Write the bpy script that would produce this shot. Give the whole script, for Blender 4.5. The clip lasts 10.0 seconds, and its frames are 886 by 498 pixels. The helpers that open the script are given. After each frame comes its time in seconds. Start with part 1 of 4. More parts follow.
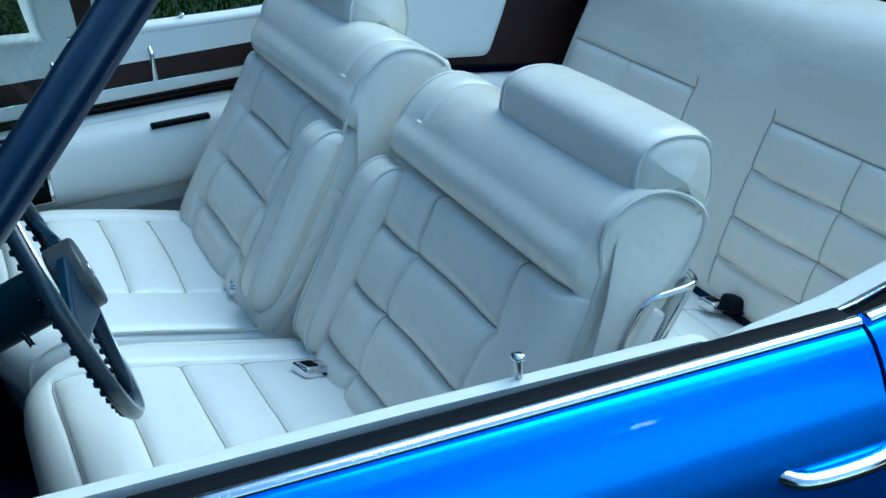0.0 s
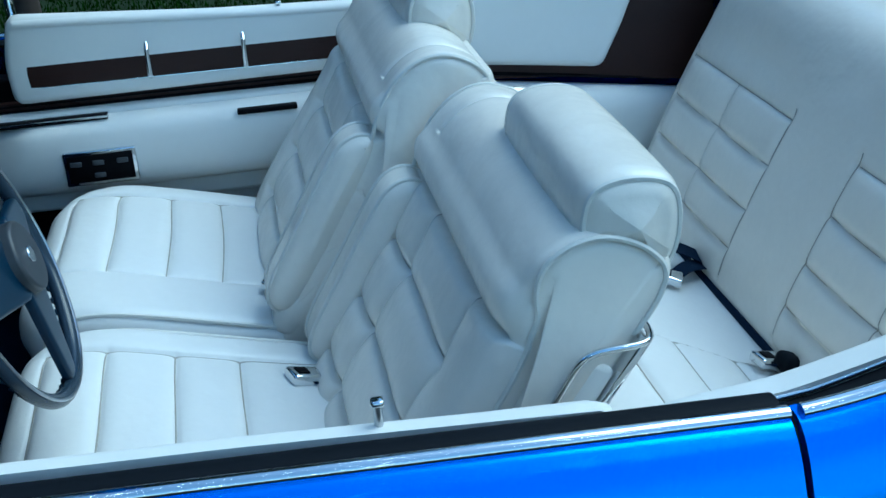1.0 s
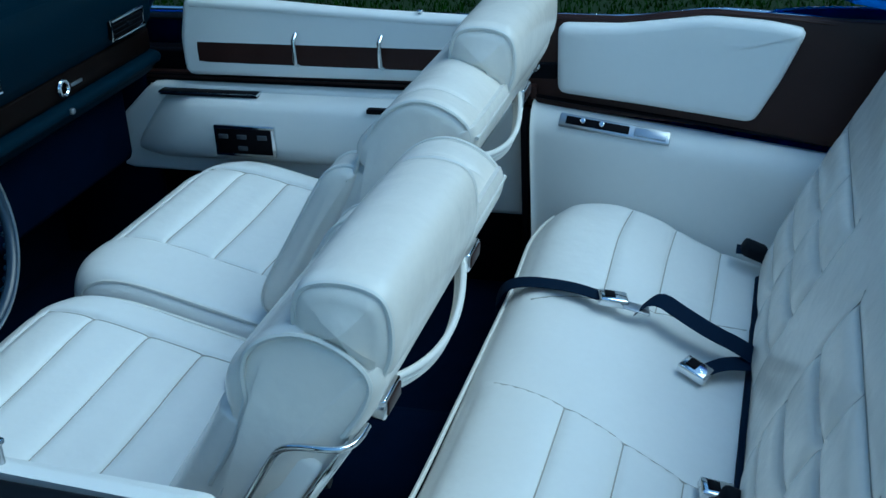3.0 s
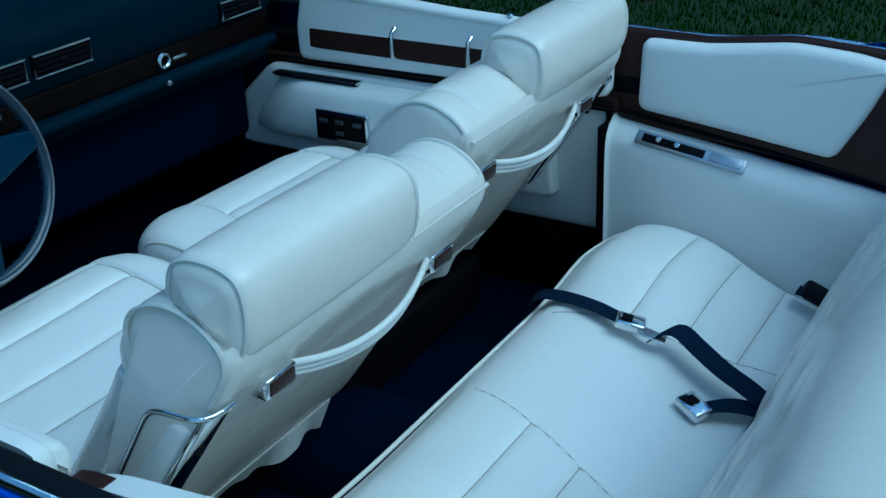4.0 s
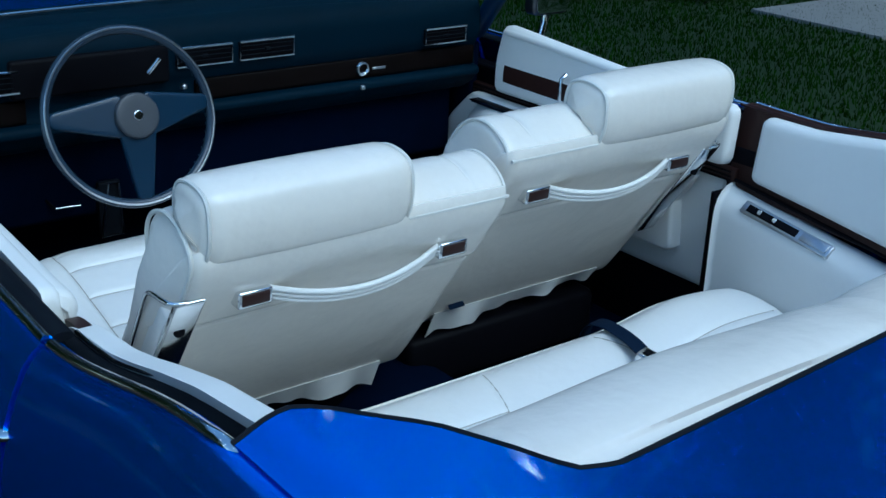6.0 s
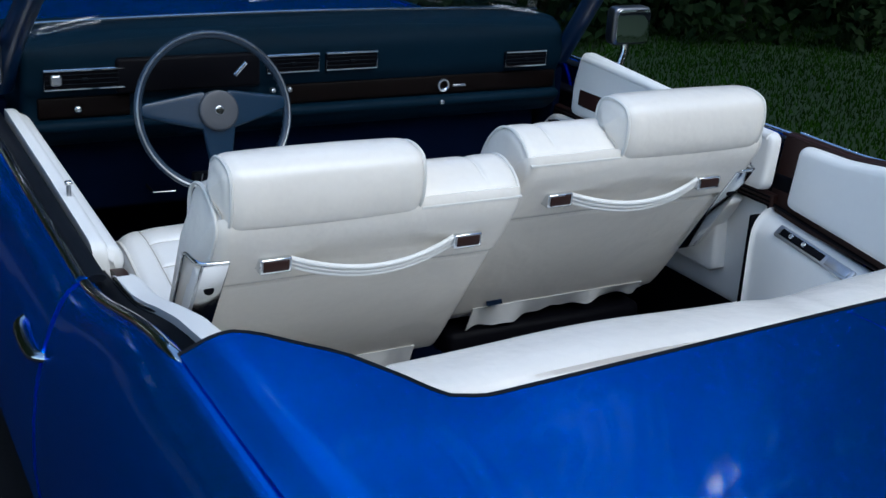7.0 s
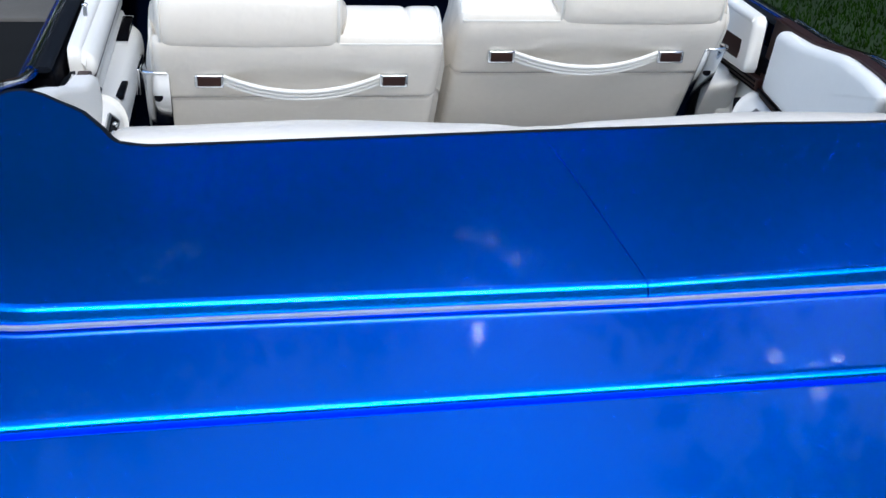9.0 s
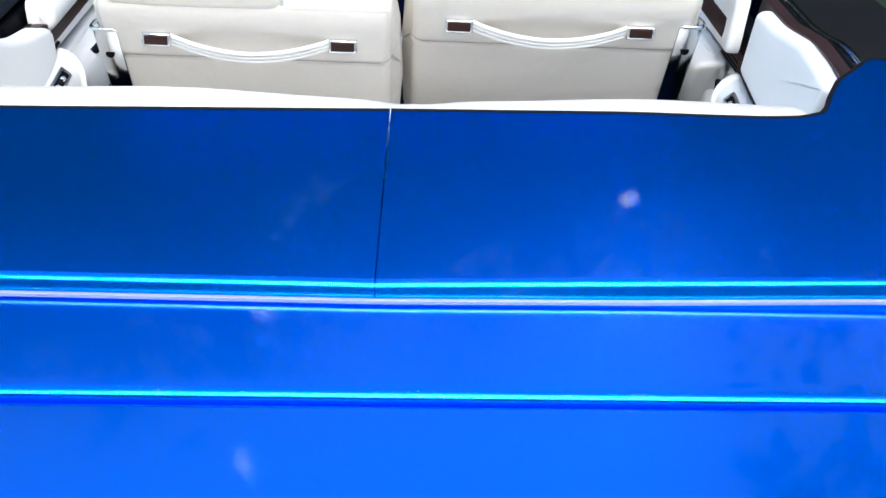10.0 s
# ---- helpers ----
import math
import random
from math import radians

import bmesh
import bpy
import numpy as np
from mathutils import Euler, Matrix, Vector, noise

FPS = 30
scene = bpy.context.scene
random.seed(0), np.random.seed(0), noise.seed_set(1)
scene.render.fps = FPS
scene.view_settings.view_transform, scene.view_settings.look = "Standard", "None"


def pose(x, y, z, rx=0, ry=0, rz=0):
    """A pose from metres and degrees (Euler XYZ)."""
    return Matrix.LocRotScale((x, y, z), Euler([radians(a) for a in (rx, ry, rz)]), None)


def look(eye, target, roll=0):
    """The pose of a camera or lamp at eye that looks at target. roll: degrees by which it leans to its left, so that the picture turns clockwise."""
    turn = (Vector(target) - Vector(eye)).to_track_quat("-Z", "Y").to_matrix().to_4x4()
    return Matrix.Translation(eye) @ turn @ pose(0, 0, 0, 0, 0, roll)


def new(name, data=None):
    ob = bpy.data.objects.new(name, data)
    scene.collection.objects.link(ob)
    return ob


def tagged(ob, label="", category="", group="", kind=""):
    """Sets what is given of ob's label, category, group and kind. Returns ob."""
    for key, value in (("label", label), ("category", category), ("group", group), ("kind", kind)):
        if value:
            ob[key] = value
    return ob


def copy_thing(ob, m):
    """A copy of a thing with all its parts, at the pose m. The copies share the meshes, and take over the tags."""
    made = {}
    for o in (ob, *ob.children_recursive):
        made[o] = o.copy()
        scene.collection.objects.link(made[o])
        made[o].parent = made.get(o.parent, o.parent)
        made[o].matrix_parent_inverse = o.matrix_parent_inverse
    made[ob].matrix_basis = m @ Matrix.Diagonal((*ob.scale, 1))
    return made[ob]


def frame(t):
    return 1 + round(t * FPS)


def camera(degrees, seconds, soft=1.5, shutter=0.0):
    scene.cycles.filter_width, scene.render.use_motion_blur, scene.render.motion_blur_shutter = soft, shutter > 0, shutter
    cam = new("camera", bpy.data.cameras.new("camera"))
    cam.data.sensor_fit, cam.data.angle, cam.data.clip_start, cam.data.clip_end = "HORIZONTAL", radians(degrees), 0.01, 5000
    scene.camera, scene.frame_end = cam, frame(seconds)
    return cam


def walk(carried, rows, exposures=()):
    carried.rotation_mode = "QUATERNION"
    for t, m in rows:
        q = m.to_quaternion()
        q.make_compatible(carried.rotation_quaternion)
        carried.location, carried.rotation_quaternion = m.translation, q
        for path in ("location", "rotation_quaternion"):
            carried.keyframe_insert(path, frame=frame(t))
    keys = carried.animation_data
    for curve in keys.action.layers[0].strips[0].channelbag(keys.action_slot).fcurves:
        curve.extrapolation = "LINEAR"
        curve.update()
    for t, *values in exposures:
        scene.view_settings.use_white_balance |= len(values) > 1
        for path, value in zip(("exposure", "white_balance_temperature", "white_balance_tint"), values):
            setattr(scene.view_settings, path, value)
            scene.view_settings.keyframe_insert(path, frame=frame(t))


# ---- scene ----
cam = camera(40.5, 10.0)
EXPOSURES = [(0.0, 0.82, 4850, -18), (0.5, 0.78, 4800, -18), (2.0, 0.5, 4950, -12), (4.0, 0.2, 4350, -22), (5.0, 0.3, 4430, -18), (5.5, 0.38, 4500, -14), (7.0, 0.66, 5650, 4), (8.0, 0.78, 5850, 7), (8.5, 0.9, 6050, 7), (9.0, 1.12, 6100, 7), (9.5, 1.64, 6250, 6), (10.0, 1.7, 6250, 7)]
PATH = [
    (0, (-1.973, 0.865, 1.649), (-0.293, 0.185, 0.803), -4.4),
    (0.5, (-1.997, 0.611, 1.611), (-0.226, 0.167, 0.793), -4.4),
    (1, (-1.985, 0.435, 1.621), (-0.188, 0.153, 0.788), -3.7),
    (1.5, (-2.001, 0.258, 1.684), (-0.205, 0.129, 0.814), -3.0),
    (2, (-2.009, -0.012, 1.685), (-0.206, 0.085, 0.826), -3.5),
    (2.2, (-1.976, -0.113, 1.673), (-0.178, 0.072, 0.818), -2.8),
    (3.3, (-1.804, -0.625, 1.737), (-0.123, 0.021, 0.867), -3.0),
    (3.5, (-1.766, -0.71, 1.74), (-0.119, 0.016, 0.869), -2.6),
    (4, (-1.672, -0.965, 1.715), (-0.126, -0.022, 0.865), -2.2),
    (4.5, (-1.621, -1.163, 1.703), (-0.168, -0.068, 0.873), -0.8),
    (5, (-1.588, -1.345, 1.692), (-0.224, -0.119, 0.895), 0.5),
    (5.5, (-1.548, -1.525, 1.706), (-0.284, -0.179, 0.937), 1.5),
    (7, (-1.378, -2.112, 1.726), (-0.454, -0.479, 1.034), 3.4),
    (7.5, (-1.215, -2.312, 1.688), (-0.445, -0.599, 1.0), 2.9),
    (8, (-0.927, -2.499, 1.667), (-0.343, -0.729, 0.943), 2.8),
    (8.5, (-0.722, -2.773, 1.715), (-0.287, -0.988, 0.924), 2.5),
    (9, (-0.483, -2.805, 1.688), (-0.17, -1.011, 0.86), 2.7),
    (9.5, (-0.186, -2.845, 1.691), (-0.017, -1.049, 0.829), 2.9),
    (10, (0.042, -2.762, 1.719), (0.094, -0.979, 0.814), 2.7),
]
walk(cam, [(t, look(eye, target, roll)) for t, eye, target, roll in PATH], EXPOSURES)

# ---- light ----
world = bpy.data.worlds.new("sky")
scene.world = world
world.use_nodes = True
wn = world.node_tree
sky = wn.nodes.new("ShaderNodeTexSky")
sky.sky_type, sky.sun_disc = "NISHITA", False
SUN_EL, SUN_AZ = 50.0, 172.0
sky.sun_elevation, sky.sun_rotation = radians(SUN_EL), radians(SUN_AZ)
wn.nodes["Background"].inputs["Strength"].default_value = 0.15
# Unseen overbright flecks added to the sky, so the paint reflects white specks.
speck_co = wn.nodes.new("ShaderNodeTexCoord")
speck_noise = wn.nodes.new("ShaderNodeTexNoise")
speck_noise.inputs["Scale"].default_value, speck_noise.inputs["Detail"].default_value, speck_noise.inputs["Roughness"].default_value = 15.0, 7, 0.58
wn.links.new(speck_co.outputs["Generated"], speck_noise.inputs["Vector"])
ramp = wn.nodes.new("ShaderNodeValToRGB")
ramp.color_ramp.elements[0].position, ramp.color_ramp.elements[1].position = 0.666, 0.688
wn.links.new(speck_noise.outputs[0], ramp.inputs[0])
speck_mix = wn.nodes.new("ShaderNodeMix")
speck_mix.data_type = "RGBA"
speck_mix.inputs[7].default_value = (110.0, 112.0, 116.0, 1)
wn.links.new(ramp.outputs[0], speck_mix.inputs[0])
wn.links.new(sky.outputs[0], speck_mix.inputs[6])
wn.links.new(speck_mix.outputs[2], wn.nodes["Background"].inputs["Color"])
sun = new("sun", bpy.data.lights.new("sun", "SUN"))
sun.data.energy, sun.data.angle, sun.data.color = 1.3, radians(50), (1.0, 0.95, 0.88)
sun.matrix_world = look((math.sin(radians(SUN_AZ)) * math.cos(radians(SUN_EL)) * 9, math.cos(radians(SUN_AZ)) * math.cos(radians(SUN_EL)) * 9, math.sin(radians(SUN_EL)) * 9), (0, 0, 0))


# ---- materials ----
def material(name, color, rough=0.5, metal=0.0, coat=0.0, vary=0.12, scale=6.0, grain=0.0, grain_scale=300.0, wave=0.0, wave_scale=14.0, color2=None, spec=0.5, tint=None):
    m = bpy.data.materials.new(name)
    m.use_nodes = True
    t = m.node_tree
    b = t.nodes["Principled BSDF"]
    b.inputs["Roughness"].default_value, b.inputs["Metallic"].default_value = rough, metal
    b.inputs["Coat Weight"].default_value, b.inputs["Coat Roughness"].default_value = coat, 0.05
    b.inputs["Specular IOR Level"].default_value = spec
    if tint:
        b.inputs["Specular Tint"].default_value = (*tint, 1)
    co = t.nodes.new("ShaderNodeTexCoord")

    def noise_node(sc, detail):
        n = t.nodes.new("ShaderNodeTexNoise")
        n.inputs["Scale"].default_value, n.inputs["Detail"].default_value = sc, detail
        t.links.new(co.outputs["Object"], n.inputs["Vector"])
        return n
    big, small = noise_node(scale, 4), noise_node(scale * 17, 3)
    mix = t.nodes.new("ShaderNodeMix")
    mix.data_type = "RGBA"
    dark = color2 or tuple(c * (1 - vary) for c in color)
    mix.inputs[6].default_value, mix.inputs[7].default_value = (*dark, 1), (*color, 1)
    add = t.nodes.new("ShaderNodeMath")
    add.operation = "MULTIPLY_ADD"
    add.inputs[1].default_value, add.inputs[2].default_value = 0.45, 0.0
    t.links.new(small.outputs[0], add.inputs[0])
    add2 = t.nodes.new("ShaderNodeMath")
    add2.operation = "MULTIPLY_ADD"
    add2.inputs[1].default_value = 0.9
    t.links.new(big.outputs[0], add2.inputs[0])
    t.links.new(add.outputs[0], add2.inputs[2])
    t.links.new(add2.outputs[0], mix.inputs[0])
    t.links.new(mix.outputs[2], b.inputs["Base Color"])
    last = None
    for strength, sc, dist in ((wave, wave_scale, 0.012), (grain, grain_scale, 0.001)):
        if strength:
            n = noise_node(sc, 3)
            bump = t.nodes.new("ShaderNodeBump")
            bump.inputs["Strength"].default_value, bump.inputs["Distance"].default_value = strength, dist
            t.links.new(n.outputs[0], bump.inputs["Height"])
            if last:
                t.links.new(last.outputs[0], bump.inputs["Normal"])
            last = bump
    if last:
        t.links.new(last.outputs[0], b.inputs["Normal"])
    return m


LEATHER = material("white_leather", (0.79, 0.78, 0.75), 0.30, vary=0.10, scale=4, grain=0.14, grain_scale=420, wave=0.26, wave_scale=13)
CREAM = material("cream_white_leather", (0.84, 0.79, 0.705), 0.24, vary=0.12, scale=4, grain=0.14, grain_scale=420, wave=0.34, wave_scale=13)
VINYL = material("white_vinyl", (0.82, 0.81, 0.77), 0.5, vary=0.07, scale=3, grain=0.2, grain_scale=500)
# Darker than the piping: the shade in the stitched creases, as colour.
SEAM_SHADE = material("seam_crease_shade", (0.40, 0.375, 0.32), 0.7, vary=0.3, scale=40)
PIPING = material("piping", (0.74, 0.72, 0.66), 0.5, vary=0.2, scale=30)
BLUE = material("blue_paint", (0.0, 0.21, 0.99), 0.27, 0.92, coat=0.4, tint=(0.02, 0.3, 1.0), vary=0.06, scale=5, grain=0.02, grain_scale=60)
# Body blue darkened for the pillars, whose facing shade is in the colour.
PILLAR = material("shaded_blue_paint", (0.002, 0.018, 0.06), 0.35, coat=0.4, vary=0.3, scale=12)
CHROME = material("chrome", (0.78, 0.79, 0.80), 0.12, 1.0, vary=0.15, scale=20)
STEEL = material("brushed_steel", (0.55, 0.56, 0.58), 0.3, 1.0, vary=0.3, scale=25)
RUBBER = material("black_rubber", (0.007, 0.009, 0.013), 0.6, spec=0.08, vary=0.4, scale=15)
WOOD = material("brown_woodgrain", (0.032, 0.013, 0.010), 0.45, spec=0.25, vary=0.5, scale=12)
CARPET = material("navy_carpet", (0.0018, 0.005, 0.019), 0.95, spec=0.02, vary=0.5, scale=20, grain=0.6, grain_scale=350)
DASH = material("navy_dash", (0.0022, 0.0118, 0.023), 0.55, spec=0.05, vary=0.25, scale=8, grain=0.3, grain_scale=300)
WHEELBLUE = material("blue_wheel_plastic", (0.0035, 0.021, 0.048), 0.3, vary=0.2, scale=10)
RIMGREY = material("wheel_rim_plastic", (0.024, 0.038, 0.060), 0.25, vary=0.2, scale=12)
HUBGREY = material("grey_hub_plastic", (0.05, 0.055, 0.065), 0.4, vary=0.3, scale=30)
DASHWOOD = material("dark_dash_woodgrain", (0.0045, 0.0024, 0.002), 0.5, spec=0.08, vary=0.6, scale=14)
BLACK = material("black_plastic", (0.003, 0.003, 0.005), 0.55, spec=0.07, vary=0.4, scale=20)
# Chrome shell greyed: the dark surroundings it mirrors are put into the colour.
MIRRORSHELL = material("dim_reflection_shell", (0.22, 0.22, 0.23), 0.35, 1.0, vary=0.2, scale=20)
MIRROR = material("mirror_glass", (0.8, 0.82, 0.85), 0.02, 1.0, vary=0.02)
KERB = material("worn_kerb_concrete", (0.115, 0.112, 0.105), 0.95, spec=0.1, vary=0.35, scale=3, grain=0.6, grain_scale=90)
CONCRETE = material("concrete", (0.28, 0.28, 0.27), 0.9, vary=0.25, scale=3, grain=0.5, grain_scale=120)
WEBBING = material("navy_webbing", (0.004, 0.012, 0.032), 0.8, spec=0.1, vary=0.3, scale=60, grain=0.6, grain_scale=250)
GLOSSBLACK = material("glossy_black_moulding", (0.006, 0.006, 0.008), 0.16, coat=0.3, vary=0.4, scale=15)
GRASS = material("grass_soil", (0.011, 0.033, 0.0025), 0.9, vary=0.5, scale=3, grain=0.8, grain_scale=60)
BLADE = material("grass_blade", (0.015, 0.046, 0.0025), 0.9, vary=0.5, scale=0.8, spec=0.03)
ASPHALT = material("asphalt", (0.014, 0.015, 0.016), 0.95, spec=0.05, vary=0.35, scale=2, grain=0.8, grain_scale=90)
BARK = material("bark", (0.06, 0.045, 0.035), 0.9, vary=0.5, scale=10, grain=0.9, grain_scale=40)
# Pale cream tint carries the sky's highlight on the chrome bead.
BEAD = material("sky_highlight_bead", (0.86, 0.83, 0.79), 0.33, 0.75, vary=0.15, scale=25)
RUSTLEAF = material("rust_leaf", (0.075, 0.022, 0.012), 0.75, spec=0.12, vary=0.6, scale=3)
LEAF = material("leaf", (0.012, 0.028, 0.006), 0.75, spec=0.12, vary=0.6, scale=3)


def glass_material(name, tint=(0.92, 0.97, 0.95)):
    m = bpy.data.materials.new(name)
    m.use_nodes = True
    t = m.node_tree
    b = t.nodes["Principled BSDF"]
    b.inputs["Base Color"].default_value = (*tint, 1)
    b.inputs["Roughness"].default_value, b.inputs["Transmission Weight"].default_value, b.inputs["IOR"].default_value = 0.0, 1.0, 1.42
    return m


GLASS = glass_material("window_glass")


# ---- mesh tools ----
def part(name, bm, mat, parent=None, label="", smooth=True):
    bmesh.ops.recalc_face_normals(bm, faces=bm.faces)
    me = bpy.data.meshes.new(name)
    bm.to_mesh(me)
    bm.free()
    me.materials.append(mat)
    for p in me.polygons:
        p.use_smooth = smooth
    if smooth:
        me.set_sharp_from_angle(angle=radians(50))
    ob = new(name, me)
    ob.parent = parent
    if label:
        ob["label"] = label
    return ob


def thing(name, label, category, group="", kind="", at=(0, 0, 0)):
    ob = new(name)
    ob.empty_display_size = 0.05
    return tagged(ob, label, category, group, kind)


def smooth_closed(pts, n, rounds=2):
    """A closed outline, corners cut, in n even steps."""
    p = [np.array(a, float) for a in pts]
    for _ in range(rounds):
        p = [q for i in range(len(p)) for q in (p[i] * 0.75 + p[(i + 1) % len(p)] * 0.25, p[i] * 0.25 + p[(i + 1) % len(p)] * 0.75)]
    p.append(p[0])
    p = np.array(p)
    d = np.concatenate([[0], np.cumsum(np.linalg.norm(np.diff(p, axis=0), axis=1))])
    s = np.linspace(0, d[-1], n, endpoint=False)
    return np.stack([np.interp(s, d, p[:, k]) for k in range(p.shape[1])], 1)


def fillet(pts, r, n):
    """A closed outline with its corners rounded by about r, in n even steps."""
    p = [np.array(a, float) for a in pts]
    out = []
    for i in range(len(p)):
        a, b, c = p[i - 1], p[i], p[(i + 1) % len(p)]
        la, lc = np.linalg.norm(a - b), np.linalg.norm(c - b)
        s, e = b + (a - b) * min(r / la, 0.45), b + (c - b) * min(r / lc, 0.45)
        out += [s * (1 - k) ** 2 + b * 2 * k * (1 - k) + e * k * k for k in np.linspace(0, 1, 7)]
    out.append(out[0])
    out = np.array(out)
    d = np.concatenate([[0], np.cumsum(np.linalg.norm(np.diff(out, axis=0), axis=1))])
    s = np.linspace(0, d[-1], n, endpoint=False)
    return np.stack([np.interp(s, d, out[:, k]) for k in range(2)], 1)


def smooth_open(pts, n, rounds=2):
    p = [np.array(a, float) for a in pts]
    for _ in range(rounds):
        p = [p[0]] + [q for i in range(len(p) - 1) for q in (p[i] * 0.75 + p[i + 1] * 0.25, p[i] * 0.25 + p[i + 1] * 0.75)] + [p[-1]]
    p = np.array(p)
    d = np.concatenate([[0], np.cumsum(np.linalg.norm(np.diff(p, axis=0), axis=1))])
    s = np.linspace(0, d[-1], n)
    return np.stack([np.interp(s, d, p[:, k]) for k in range(p.shape[1])], 1)


def outward(sec):
    t = np.roll(sec, -1, 0) - np.roll(sec, 1, 0)
    t /= np.linalg.norm(t, axis=1)[:, None] + 1e-9
    n = np.stack([t[:, 1], -t[:, 0]], 1)
    area = np.sum(sec[:, 0] * np.roll(sec[:, 1], -1) - np.roll(sec[:, 0], -1) * sec[:, 1])
    return n if area > 0 else -n


def along_x(a, p, q):
    return (a, p, q)


def along_y(a, p, q):
    return (p, a, q)


def prism(sec, a0, a1, steps, r=0.02, axis=along_x, disp=None, crown=0.0, m=None, warp=None):
    """A rounded bar: the outline sec (n x 2) carried from a0 to a1, ends rounded by r, pushed by disp(a, p, q) along its normal."""
    nrm = outward(sec)
    rings = []
    k = 5
    for i in range(k):
        th = i / k * math.pi / 2
        rings.append((a0 + r - r * math.cos(th), r - r * math.sin(th)))
    for a in np.linspace(a0 + r, a1 - r, steps):
        rings.append((a, 0.0))
    for i in range(k - 1, -1, -1):
        th = i / k * math.pi / 2
        rings.append((a1 - r + r * math.cos(th), r - r * math.sin(th)))
    bm = bmesh.new()
    rows = []
    for a, inset in rings:
        row = []
        for (p, q), (u, v) in zip(sec, nrm):
            d = -inset + (disp(a, p, q) if disp else 0.0)
            p2, q2 = p + u * d, q + v * d
            if warp:
                p2, q2 = warp(a, p2, q2)
            co = Vector(axis(a, p2, q2))
            row.append(bm.verts.new(m @ co if m else co))
        rows.append(row)
    n = len(sec)
    for ra, rb in zip(rows, rows[1:]):
        for i in range(n):
            bm.faces.new((ra[i], ra[(i + 1) % n], rb[(i + 1) % n], rb[i]))
    for row, sgn, a in ((rows[0], -1, a0), (rows[-1], 1, a1)):
        c = sec.mean(0)
        co = Vector(axis(a + sgn * crown * (1 if a1 > a0 else -1), *c))
        mid = bm.verts.new(m @ co if m else co)
        ring2 = []
        for v in row:
            mv = v.co.lerp(mid.co, 0.35)
            mv += (mid.co - Vector(m @ Vector(axis(a, *c)) if m else axis(a, *c))) * 0.3
            ring2.append(bm.verts.new(mv))
        for i in range(n):
            bm.faces.new((row[i], row[(i + 1) % n], ring2[(i + 1) % n], ring2[i]))
            bm.faces.new((ring2[i], ring2[(i + 1) % n], mid))
    return bm


def tube(pts, r, closed=False, seg=6, bm=None, flat=None):
    """A round bar along pts; flat: a second radius across."""
    bm = bm or bmesh.new()
    p = [Vector(a) for a in pts]
    n = len(p)
    up = None
    rows = []
    for i in range(n):
        if closed:
            t = (p[(i + 1) % n] - p[i - 1]).normalized()
        else:
            t = (p[min(i + 1, n - 1)] - p[max(i - 1, 0)]).normalized()
        if up is None:
            up = t.orthogonal().normalized() if abs(t.z) > 0.9 else (Vector((0, 0, 1)) - t * t.z).normalized()
        up = (up - t * up.dot(t)).normalized()
        side = t.cross(up)
        rows.append([bm.verts.new(p[i] + up * math.cos(2 * math.pi * j / seg) * r + side * math.sin(2 * math.pi * j / seg) * (flat or r)) for j in range(seg)])
    for i in range(n if closed else n - 1):
        a, b = rows[i], rows[(i + 1) % n]
        for j in range(seg):
            bm.faces.new((a[j], a[(j + 1) % seg], b[(j + 1) % seg], b[j]))
    if not closed:
        bm.faces.new(rows[0])
        bm.faces.new(rows[-1][::-1])
    return bm


def rbox(size, at=(0, 0, 0), bevel=0.004, m=None, seg=2, bm=None):
    """A box with rounded edges."""
    b2 = bmesh.new()
    bmesh.ops.create_cube(b2, size=1.0)
    for v in b2.verts:
        v.co = Vector((v.co.x * size[0], v.co.y * size[1], v.co.z * size[2]))
    if bevel:
        bmesh.ops.bevel(b2, geom=b2.edges[:], offset=min(bevel, min(size) * 0.49), segments=seg, affect="EDGES", profile=0.5)
    mm = (Matrix.Translation(at) @ m) if m else Matrix.Translation(at)
    bmesh.ops.transform(b2, matrix=mm, verts=b2.verts)
    if bm is None:
        return b2
    me = bpy.data.meshes.new("tmp")
    b2.to_mesh(me)
    b2.free()
    bm.from_mesh(me)
    bpy.data.meshes.remove(me)
    return bm


def slab(outline, place, depth, bevel, n=64, round_by=0.02, crown=0.0):
    """A padded panel: a flat outline (u, v), placed by place(u, v, w), raised by depth, its edge rounded and its face domed."""
    o = fillet(outline, round_by, n)
    nrm = outward(o)
    bm = bmesh.new()
    rows = []
    rings = [(0.0, 0.0)] + [(bevel * (1 - math.cos(a)), depth - bevel + bevel * math.sin(a)) for a in (0, 0.4, 0.8, 1.2, math.pi / 2)]
    for inset, w in rings:
        rows.append([bm.verts.new(place(u - a * inset, v - b * inset, w)) for (u, v), (a, b) in zip(o, nrm)])
    c = o.mean(0)
    base = [(u - a * bevel, v - b * bevel) for (u, v), (a, b) in zip(o, nrm)]
    for f in (0.75, 0.45, 0.2):
        rows.append([bm.verts.new(place(c[0] + (u - c[0]) * f, c[1] + (v - c[1]) * f, depth + crown * (1 - f * f))) for u, v in base])
    for ra, rb in zip(rows, rows[1:]):
        for i in range(n):
            bm.faces.new((ra[i], ra[(i + 1) % n], rb[(i + 1) % n], rb[i]))
    mid = bm.verts.new(place(c[0], c[1], depth + crown))
    for i in range(n):
        bm.faces.new((rows[-1][i], rows[-1][(i + 1) % n], mid))
    bm.faces.new(rows[0][::-1])
    return bm


